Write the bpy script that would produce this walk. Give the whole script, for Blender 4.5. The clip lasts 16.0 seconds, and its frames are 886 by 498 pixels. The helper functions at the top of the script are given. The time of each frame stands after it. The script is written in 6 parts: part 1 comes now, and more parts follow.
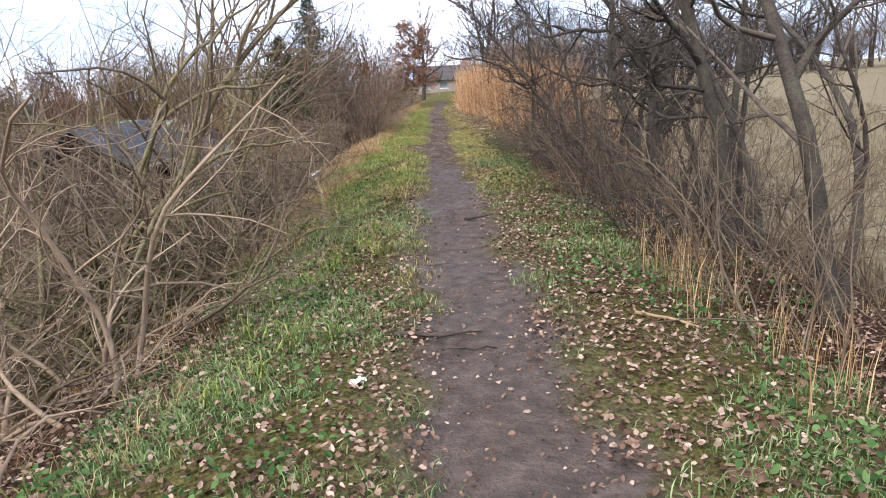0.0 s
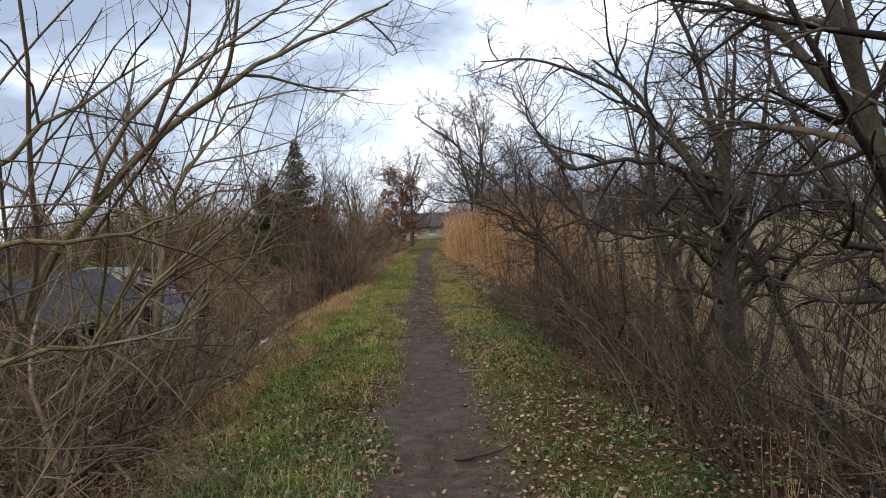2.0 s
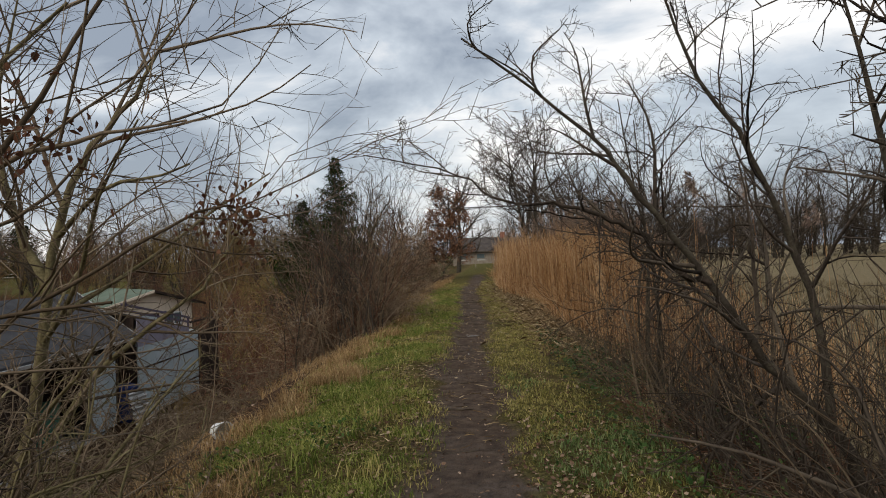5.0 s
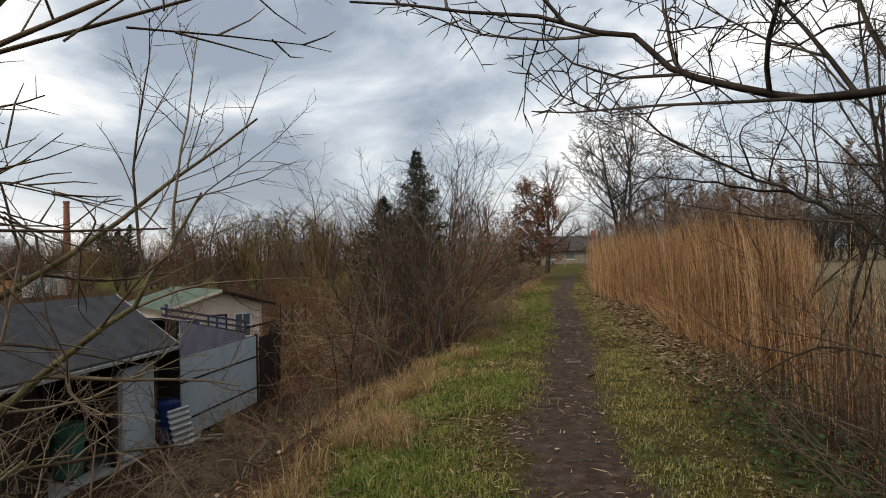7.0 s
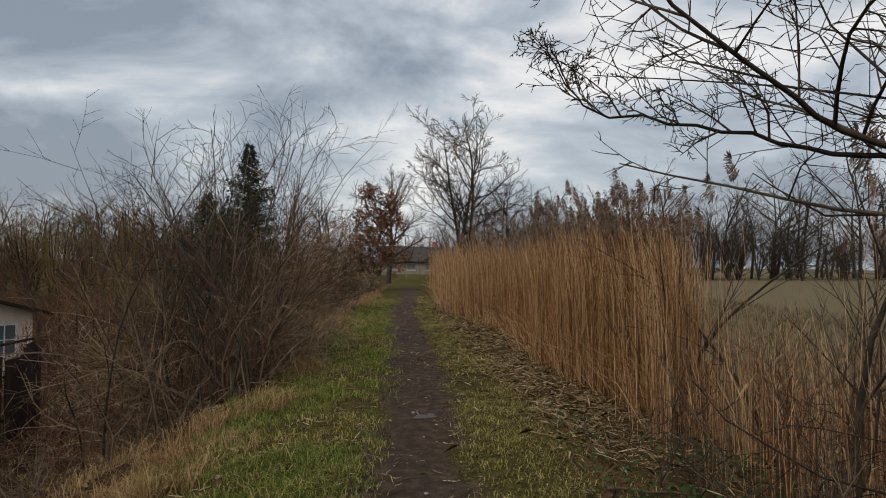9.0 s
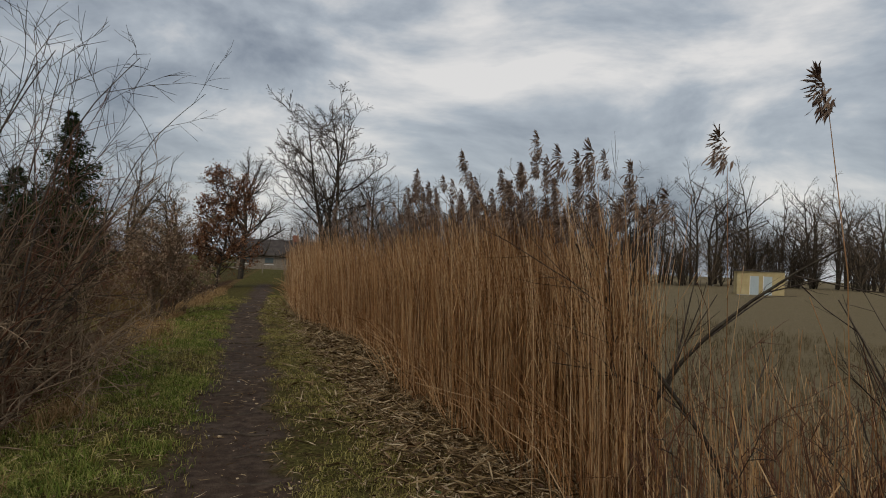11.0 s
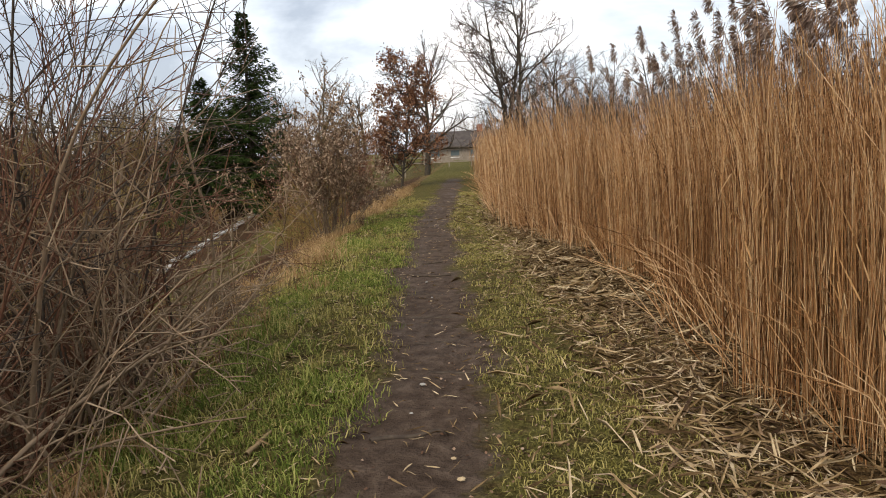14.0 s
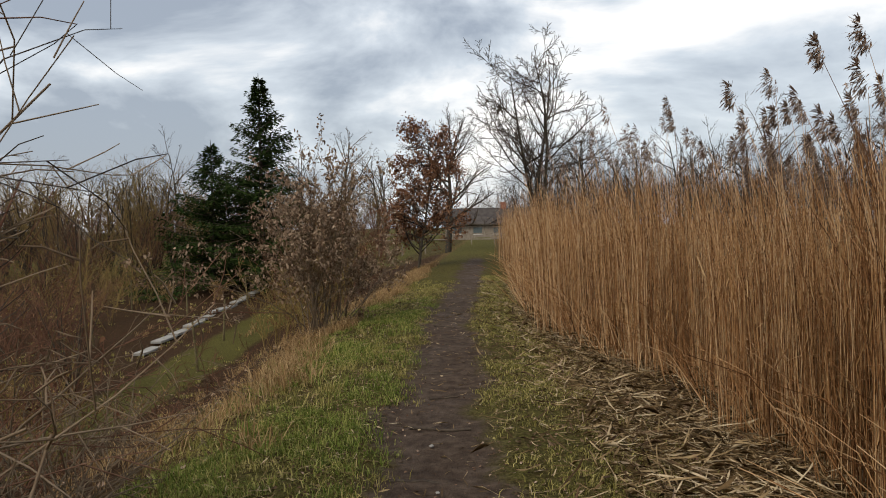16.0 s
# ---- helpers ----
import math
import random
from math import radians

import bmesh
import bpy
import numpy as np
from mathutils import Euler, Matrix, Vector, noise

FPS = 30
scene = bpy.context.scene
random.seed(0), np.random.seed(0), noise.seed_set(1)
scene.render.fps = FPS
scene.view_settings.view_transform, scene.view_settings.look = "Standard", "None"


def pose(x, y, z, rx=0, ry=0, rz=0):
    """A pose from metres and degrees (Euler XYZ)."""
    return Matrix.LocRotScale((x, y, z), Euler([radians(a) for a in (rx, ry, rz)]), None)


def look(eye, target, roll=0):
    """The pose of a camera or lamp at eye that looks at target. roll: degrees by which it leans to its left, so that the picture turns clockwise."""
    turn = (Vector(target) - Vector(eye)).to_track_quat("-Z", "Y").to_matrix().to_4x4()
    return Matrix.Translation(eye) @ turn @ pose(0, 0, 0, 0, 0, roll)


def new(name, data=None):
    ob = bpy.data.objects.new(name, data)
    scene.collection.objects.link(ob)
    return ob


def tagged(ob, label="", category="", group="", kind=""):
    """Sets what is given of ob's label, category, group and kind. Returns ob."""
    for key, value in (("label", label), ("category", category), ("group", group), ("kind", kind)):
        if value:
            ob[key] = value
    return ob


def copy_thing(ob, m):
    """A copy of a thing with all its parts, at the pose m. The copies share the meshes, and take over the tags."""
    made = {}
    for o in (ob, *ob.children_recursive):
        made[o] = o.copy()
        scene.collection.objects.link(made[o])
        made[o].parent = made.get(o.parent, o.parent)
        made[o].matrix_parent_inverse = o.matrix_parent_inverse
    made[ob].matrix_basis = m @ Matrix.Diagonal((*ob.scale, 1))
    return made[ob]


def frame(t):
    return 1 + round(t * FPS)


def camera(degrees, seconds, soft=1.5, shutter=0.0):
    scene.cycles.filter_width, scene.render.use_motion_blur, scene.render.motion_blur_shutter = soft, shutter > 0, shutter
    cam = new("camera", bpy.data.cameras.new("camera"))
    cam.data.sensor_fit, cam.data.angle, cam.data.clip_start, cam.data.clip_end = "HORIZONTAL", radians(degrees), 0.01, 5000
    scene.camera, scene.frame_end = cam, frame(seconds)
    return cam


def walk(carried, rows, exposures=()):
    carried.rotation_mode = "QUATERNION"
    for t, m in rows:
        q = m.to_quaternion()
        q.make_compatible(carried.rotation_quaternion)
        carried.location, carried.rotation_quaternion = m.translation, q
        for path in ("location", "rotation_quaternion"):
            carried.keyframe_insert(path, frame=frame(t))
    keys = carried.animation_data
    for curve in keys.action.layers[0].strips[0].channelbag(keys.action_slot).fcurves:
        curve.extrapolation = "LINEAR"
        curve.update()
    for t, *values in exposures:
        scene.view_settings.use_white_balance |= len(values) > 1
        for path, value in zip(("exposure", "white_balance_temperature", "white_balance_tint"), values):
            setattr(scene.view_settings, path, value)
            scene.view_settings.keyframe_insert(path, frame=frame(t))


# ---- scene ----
cam = camera(68.9, 16.0, soft=1.0)
PATH = [
    (0.0, pose(0.010, -0.000, 1.472, 75.50, 3.14, -1.85)),
    (0.5, pose(0.023, 0.734, 1.476, 77.89, 3.06, -2.90)),
    (1.0, pose(0.051, 1.454, 1.500, 82.30, 3.02, -3.37)),
    (1.5, pose(0.139, 2.159, 1.508, 86.57, 2.74, -3.67)),
    (2.0, pose(0.188, 2.860, 1.499, 88.10, 2.87, -2.78)),
    (2.5, pose(0.252, 3.560, 1.503, 89.39, 2.20, -1.69)),
    (3.0, pose(0.274, 4.261, 1.514, 90.13, 1.77, -1.64)),
    (5.3, pose(0.240, 7.410, 1.503, 90.60, 1.55, 2.80)),
    (5.5, pose(0.235, 7.695, 1.502, 90.69, 1.53, 3.88)),
    (6.0, pose(0.205, 8.396, 1.500, 90.58, 1.63, 6.70)),
    (6.5, pose(0.159, 9.112, 1.496, 90.53, 1.60, 8.24)),
    (7.0, pose(0.120, 9.833, 1.491, 90.60, 1.31, 9.12)),
    (7.5, pose(0.055, 10.541, 1.486, 90.68, 1.08, 8.83)),
    (8.0, pose(-0.004, 11.214, 1.482, 90.70, 1.12, 7.82)),
    (8.5, pose(0.026, 11.853, 1.490, 90.80, 0.30, 3.76)),
    (9.0, pose(0.065, 12.511, 1.498, 91.31, -0.83, -4.91)),
    (9.2, pose(0.085, 12.770, 1.500, 91.45, -1.20, -9.10)),
    (10.3, pose(0.330, 14.220, 1.512, 91.60, -2.60, -18.50)),
    (11.3, pose(0.560, 15.520, 1.525, 91.20, -2.30, -14.50)),
    (11.5, pose(0.581, 15.807, 1.526, 91.00, -2.00, -12.01)),
    (12.0, pose(0.567, 16.510, 1.542, 89.72, -0.34, -5.86)),
    (12.5, pose(0.622, 17.216, 1.527, 87.63, 0.64, -4.34)),
    (13.0, pose(0.611, 17.928, 1.481, 85.19, 2.07, -2.97)),
    (13.5, pose(0.647, 18.672, 1.453, 82.60, 2.73, -1.68)),
    (14.0, pose(0.629, 19.419, 1.454, 81.34, 2.78, -0.85)),
    (14.5, pose(0.571, 20.119, 1.465, 82.58, 2.51, -0.12)),
    (15.0, pose(0.584, 20.821, 1.498, 84.32, 1.56, -0.08)),
    (15.5, pose(0.630, 21.496, 1.503, 86.03, 1.15, 0.51)),
    (16.0, pose(0.670, 22.179, 1.503, 88.07, 1.00, 1.13)),
]
walk(cam, PATH, exposures=[(0, 1.74, 5700, 16), (.5, 1.52, 5650, 16), (1, 1.36, 5650, 16), (2, .6, 6050, 13), (3, .2, 6350, 11), (5.5, .13, 6550, 10), (7, .18, 6550, 10), (9, -.18, 6500, 10),
                           (11.5, -.46, 6550, 10), (12.5, -.3, 6600, 10), (13.5, .36, 6750, 12), (14.5, 1.1, 6750, 12), (15.4, .9, 6650, 11), (16, .3, 6650, 10)])


# ---------------------------------------------------------------- world and sun
SUN_ELEV, SUN_ROT = radians(45), radians(215)
world = bpy.data.worlds.new("overcast_sky")
scene.world = world
world.use_nodes = True
wn, wl = world.node_tree.nodes, world.node_tree.links
wn.clear()
w_out = wn.new("ShaderNodeOutputWorld")
w_bg = wn.new("ShaderNodeBackground")
w_sky = wn.new("ShaderNodeTexSky")
w_sky.sky_type = "NISHITA"
w_sky.sun_disc = False
w_sky.sun_elevation, w_sky.sun_rotation = SUN_ELEV, SUN_ROT
w_sky.air_density, w_sky.dust_density = 1.4, 2.0
w_co = wn.new("ShaderNodeTexCoord")
w_map = wn.new("ShaderNodeMapping")
w_map.inputs["Scale"].default_value = (1.0, 1.0, 2.5)
w_map.inputs["Rotation"].default_value = (0, 0, radians(25))
wl.new(w_co.outputs["Generated"], w_map.inputs["Vector"])
w_n1 = wn.new("ShaderNodeTexNoise")
w_n1.inputs["Scale"].default_value = 2.3
w_n1.inputs["Detail"].default_value = 7
w_n1.inputs["Roughness"].default_value = 0.55
w_n1.inputs["Distortion"].default_value = 0.35
wl.new(w_map.outputs[0], w_n1.inputs["Vector"])
w_ramp = wn.new("ShaderNodeValToRGB")
w_ramp.color_ramp.elements[0].position, w_ramp.color_ramp.elements[0].color = 0.39, (2.7, 3.1, 3.75, 1)
w_ramp.color_ramp.elements[1].position, w_ramp.color_ramp.elements[1].color = 0.62, (9.4, 9.2, 9.0, 1)
w_mid = w_ramp.color_ramp.elements.new(0.5)
w_mid.color = (5.0, 5.5, 6.1, 1)
wl.new(w_n1.outputs[0], w_ramp.inputs[0])
w_mix = wn.new("ShaderNodeMix")
w_mix.data_type = "RGBA"
w_mix.inputs[0].default_value = 0.86
wl.new(w_sky.outputs[0], w_mix.inputs[6])
wl.new(w_ramp.outputs[0], w_mix.inputs[7])
wl.new(w_mix.outputs[2], w_bg.inputs["Color"])
w_bg.inputs["Strength"].default_value = 0.115
wl.new(w_bg.outputs[0], w_out.inputs[0])

sun = new("sun", bpy.data.lights.new("sun", "SUN"))
sun.data.energy, sun.data.angle, sun.data.color = 1.5, radians(20), (1.0, 0.91, 0.76)
sun.matrix_world = look((-14, -8, 24), (0, 12, 0))


# ---------------------------------------------------------------- materials
def mat(name, cols, scale=6.0, rough=0.85, bump=0.25, island=0.0, fine=40.0, stretch=(1, 1, 1), metal=0.0,
        spec=0.08, translucent=0.0, wet=False):
    """Procedural surface: two scales of noise through a colour ramp, a shift per island, bump from the fine noise."""
    m = bpy.data.materials.new(name)
    m.use_nodes = True
    n, l = m.node_tree.nodes, m.node_tree.links
    b = n["Principled BSDF"]
    co = n.new("ShaderNodeTexCoord")
    mp = n.new("ShaderNodeMapping")
    mp.inputs["Scale"].default_value = stretch
    l.new(co.outputs["Object"], mp.inputs["Vector"])
    big, small = n.new("ShaderNodeTexNoise"), n.new("ShaderNodeTexNoise")
    for t, s in ((big, scale), (small, fine)):
        t.inputs["Scale"].default_value = s
        t.inputs["Detail"].default_value = 4
        l.new(mp.outputs[0], t.inputs["Vector"])
    add = n.new("ShaderNodeMath")
    add.operation = "MULTIPLY_ADD"
    add.inputs[1].default_value, add.inputs[2].default_value = 0.45, 0.0
    l.new(small.outputs[0], add.inputs[0])
    mul = n.new("ShaderNodeMath")
    mul.operation = "MULTIPLY_ADD"
    mul.inputs[1].default_value = 0.55
    l.new(big.outputs[0], mul.inputs[0])
    l.new(add.outputs[0], mul.inputs[2])
    val = mul.outputs[0]
    if island:
        g = n.new("ShaderNodeNewGeometry")
        s1 = n.new("ShaderNodeMath")
        s1.operation = "MULTIPLY_ADD"
        s1.inputs[1].default_value, s1.inputs[2].default_value = island, -island / 2
        l.new(g.outputs["Random Per Island"], s1.inputs[0])
        s2 = n.new("ShaderNodeMath")
        s2.operation = "ADD"
        l.new(val, s2.inputs[0])
        l.new(s1.outputs[0], s2.inputs[1])
        val = s2.outputs[0]
    r = n.new("ShaderNodeValToRGB")
    e = r.color_ramp.elements
    lo, hi = (0.02, 0.98) if island > 0.5 else (0.3, 0.7)
    for i, c in enumerate(cols):
        p = lo + (hi - lo) * i / max(1, len(cols) - 1)
        el = e[0] if i == 0 else e[len(e) - 1] if i == len(cols) - 1 else e.new(p)
        el.position, el.color = p, (*c, 1)
    l.new(val, r.inputs[0])
    l.new(r.outputs[0], b.inputs["Base Color"])
    b.inputs["Roughness"].default_value = rough
    b.inputs["Metallic"].default_value = metal
    b.inputs["Specular IOR Level"].default_value = spec
    if wet:
        wr = n.new("ShaderNodeMapRange")
        wr.inputs[1].default_value, wr.inputs[2].default_value = 0.35, 0.65
        wr.inputs[3].default_value, wr.inputs[4].default_value = rough - 0.35, rough
        l.new(big.outputs[0], wr.inputs[0])
        l.new(wr.outputs[0], b.inputs["Roughness"])
    if bump:
        bp = n.new("ShaderNodeBump")
        bp.inputs["Strength"].default_value, bp.inputs["Distance"].default_value = bump, 0.01
        l.new(small.outputs[0], bp.inputs["Height"])
        l.new(bp.outputs[0], b.inputs["Normal"])
    if translucent:
        tr, mx = n.new("ShaderNodeBsdfTranslucent"), n.new("ShaderNodeMixShader")
        l.new(r.outputs[0], tr.inputs["Color"])
        mx.inputs[0].default_value = translucent
        l.new(b.outputs[0], mx.inputs[1])
        l.new(tr.outputs[0], mx.inputs[2])
        l.new(mx.outputs[0], n["Material Output"].inputs[0])
    return m


M = {}
M["bark_dark"] = mat("bark_dark", [(.025, .02, .016), (.055, .045, .035), (.09, .08, .055)], 9, .9, .6, .15, 60)
M["bark_olive"] = mat("bark_olive", [(.04, .03, .016), (.12, .098, .05), (.22, .185, .1)], 7, .85, .5, .3, 50)
M["twig_grey"] = mat("twig_grey", [(.045, .03, .018), (.13, .095, .062), (.26, .2, .14)], 5, .8, .1, .6, 30)
M["twig_dark"] = mat("twig_dark", [(.022, .017, .013), (.062, .048, .038), (.11, .088, .066)], 5, .85, .1, .4, 30)
M["twig_red"] = mat("twig_red", [(.05, .022, .014), (.13, .062, .038), (.24, .14, .09)], 5, .8, .1, .6, 30)
M["twig_tan"] = mat("twig_tan", [(.1, .066, .04), (.22, .155, .1), (.36, .27, .185)], 5, .8, .1, .6, 30)
M["twig_ochre"] = mat("twig_ochre", [(.12, .08, .03), (.2, .14, .05), (.26, .18, .08)], 5, .8, .1, .6, 30)
M["reed_stalk"] = mat("reed_stalk", [(.075, .03, .013), (.33, .165, .07), (.52, .3, .14), (.76, .54, .32)], 2, .7, .1, 1.0, 30, translucent=.15)
M["reed_leaf"] = mat("reed_leaf", [(.3, .16, .065), (.48, .29, .13), (.62, .44, .25)], 2, .7, .1, .8, 30, translucent=.25)
M["reed_plume"] = mat("reed_plume", [(.1, .066, .05), (.22, .152, .115), (.4, .31, .24)], 4, .95, .1, .8, 60, translucent=.15)
M["reed_litter"] = mat("reed_litter", [(.05, .03, .014), (.15, .098, .048), (.29, .205, .108), (.5, .4, .26)], 3, .85, .1, .95, 30)
M["grass_green"] = mat("grass_green", [(.042, .072, .013), (.16, .2, .038), (.4, .39, .13)], 2, .9, 0, .85, 8, translucent=.25)
# bluer copy of grass_green: tree shade over wet grass put into the colour
M["grass_tree_shade"] = mat("grass_tree_shade", [(.04, .07, .022), (.13, .185, .062), (.32, .37, .17)], 2, .9, 0, .85, 8, translucent=.25)
M["grass_olive"] = mat("grass_olive", [(.09, .085, .024), (.27, .24, .07), (.54, .45, .19)], 2, .9, 0, .85, 8, translucent=.3)
M["grass_dry"] = mat("grass_dry", [(.15, .082, .034), (.34, .215, .1), (.54, .39, .21)], 2, .9, 0, .8, 8, translucent=.25)
M["grass_meadow"] = mat("grass_meadow", [(.1, .075, .042), (.155, .12, .068), (.23, .185, .11)], .5, .9, 0, .6, 8, spec=.1, translucent=.2)
M["leaf_litter"] = mat("leaf_litter", [(.035, .02, .013), (.095, .054, .034), (.19, .118, .078), (.38, .28, .205)], 4, .9, .1, .95, 40)
M["bramble_leaf"] = mat("bramble_leaf", [(.018, .035, .012), (.04, .07, .022), (.085, .12, .045)], 4, .6, .1, .8, 40, translucent=.2)
M["reed_straw"] = mat("reed_straw", [(.03, .018, .01), (.1, .06, .034), (.21, .14, .085), (.4, .31, .21)], 3, .85, .2, .98, 40)
M["leaf_brown"] = mat("leaf_brown", [(.06, .025, .016), (.11, .05, .028), (.17, .09, .05)], 4, .75, .1, .8, 40, translucent=.2)
M["fir_needle"] = mat("fir_needle", [(.01, .02, .005), (.025, .043, .011), (.058, .08, .024)], 4, .9, .1, .7, 30, spec=.03)
M["oak_leaf"] = mat("oak_leaf", [(.07, .028, .014), (.19, .088, .045), (.34, .19, .11)], 4, .85, .1, .9, 40, translucent=.2)
M["hazel_leaf"] = mat("hazel_leaf", [(.1, .06, .036), (.24, .16, .105), (.4, .3, .21)], 4, .85, .1, .9, 40, translucent=.2)
M["roof_lilac"] = mat("roof_lilac", [(.16, .145, .18), (.24, .22, .27), (.31, .29, .33)], 3, .8, .3, 0, 60)
M["herb_leaf"] = mat("herb_leaf", [(.022, .046, .013), (.06, .11, .03), (.13, .19, .065)], 4, .8, .1, .8, 40, translucent=.2)
M["concrete"] = mat("concrete", [(.2, .19, .17), (.3, .29, .27), (.4, .39, .36)], 4, .9, .3, 0, 50)
M["stone"] = mat("stone", [(.028, .019, .014), (.085, .062, .046), (.17, .128, .1)], 9, .9, .9, 0, 45)
M["felt_roof"] = mat("felt_roof", [(.035, .035, .038), (.06, .06, .065), (.085, .085, .09)], 3, .9, .4, 0, 80)
M["roof_green"] = mat("roof_green", [(.06, .085, .065), (.1, .13, .1), (.15, .175, .14)], 2, .9, .3, 0, 60)
M["panel_grey"] = mat("panel_grey", [(.3, .36, .38), (.4, .46, .48), (.46, .51, .53)], 1.6, .6, .1, 0, 30, (1, 1, .3))
M["wood_dark"] = mat("wood_dark", [(.018, .012, .01), (.035, .024, .019), (.06, .042, .032)], 5, .85, .4, .2, 40, (1, 1, .15))
M["wood_grey"] = mat("wood_grey", [(.14, .115, .09), (.24, .2, .16), (.34, .3, .25)], 5, .85, .4, .3, 40, (1, 1, .2))
M["wood_cream"] = mat("wood_cream", [(.55, .44, .33), (.66, .55, .43), (.72, .62, .5)], 2, .7, .2, .1, 40, (1, 1, .2))
M["white_paint"] = mat("white_paint", [(.62, .62, .6), (.74, .74, .72), (.8, .8, .78)], 3, .6, .1, 0, 40)
M["metal_sheet"] = mat("metal_sheet", [(.3, .3, .29), (.42, .42, .41), (.5, .5, .49)], 4, .5, .1, 0, 30, metal=.6)
M["purple_paint"] = mat("purple_paint", [(.05, .04, .065), (.09, .075, .11), (.12, .1, .14)], 4, .6, .1, 0, 30)
M["blue_plastic"] = mat("blue_plastic", [(.01, .018, .07), (.015, .028, .1), (.025, .04, .13)], 4, .45, .05, 0, 30)
M["green_plastic"] = mat("green_plastic", [(.03, .09, .06), (.05, .13, .09), (.08, .17, .12)], 4, .5, .05, 0, 30)
M["brick_red"] = mat("brick_red", [(.2, .085, .06), (.28, .12, .085), (.34, .17, .12)], 3, .9, .3, 0, 20)
M["yellow_wall"] = mat("yellow_wall", [(.34, .27, .13), (.42, .34, .18), (.5, .42, .25)], 1.5, .85, .1, 0, 20)
M["roof_dark"] = mat("roof_dark", [(.04, .035, .033), (.07, .06, .055), (.1, .085, .08)], 1.5, .85, .3, 0, 20)
M["wall_pale"] = mat("wall_pale", [(.4, .38, .34), (.5, .48, .44), (.58, .56, .52)], .8, .85, .1, 0, 12)
M["orange_item"] = mat("orange_item", [(.35, .16, .05), (.45, .22, .08), (.5, .3, .14)], 3, .7, .1, 0, 20)


def glass_mat():
    m = bpy.data.materials.new("window_glass")
    m.use_nodes = True
    b = m.node_tree.nodes["Principled BSDF"]
    b.inputs["Base Color"].default_value = (.1, .13, .14, 1)
    b.inputs["Roughness"].default_value = .06
    b.inputs["Specular IOR Level"].default_value = .6
    return m


M["glass"] = glass_mat()
M["water"] = glass_mat()
M["water"].name = "puddle_water"
M["water"].node_tree.nodes["Principled BSDF"].inputs["Roughness"].default_value = .42
M["water"].node_tree.nodes["Principled BSDF"].inputs["Specular IOR Level"].default_value = .3
M["water"].node_tree.nodes["Principled BSDF"].inputs["Base Color"].default_value = (.03, .024, .02, 1)


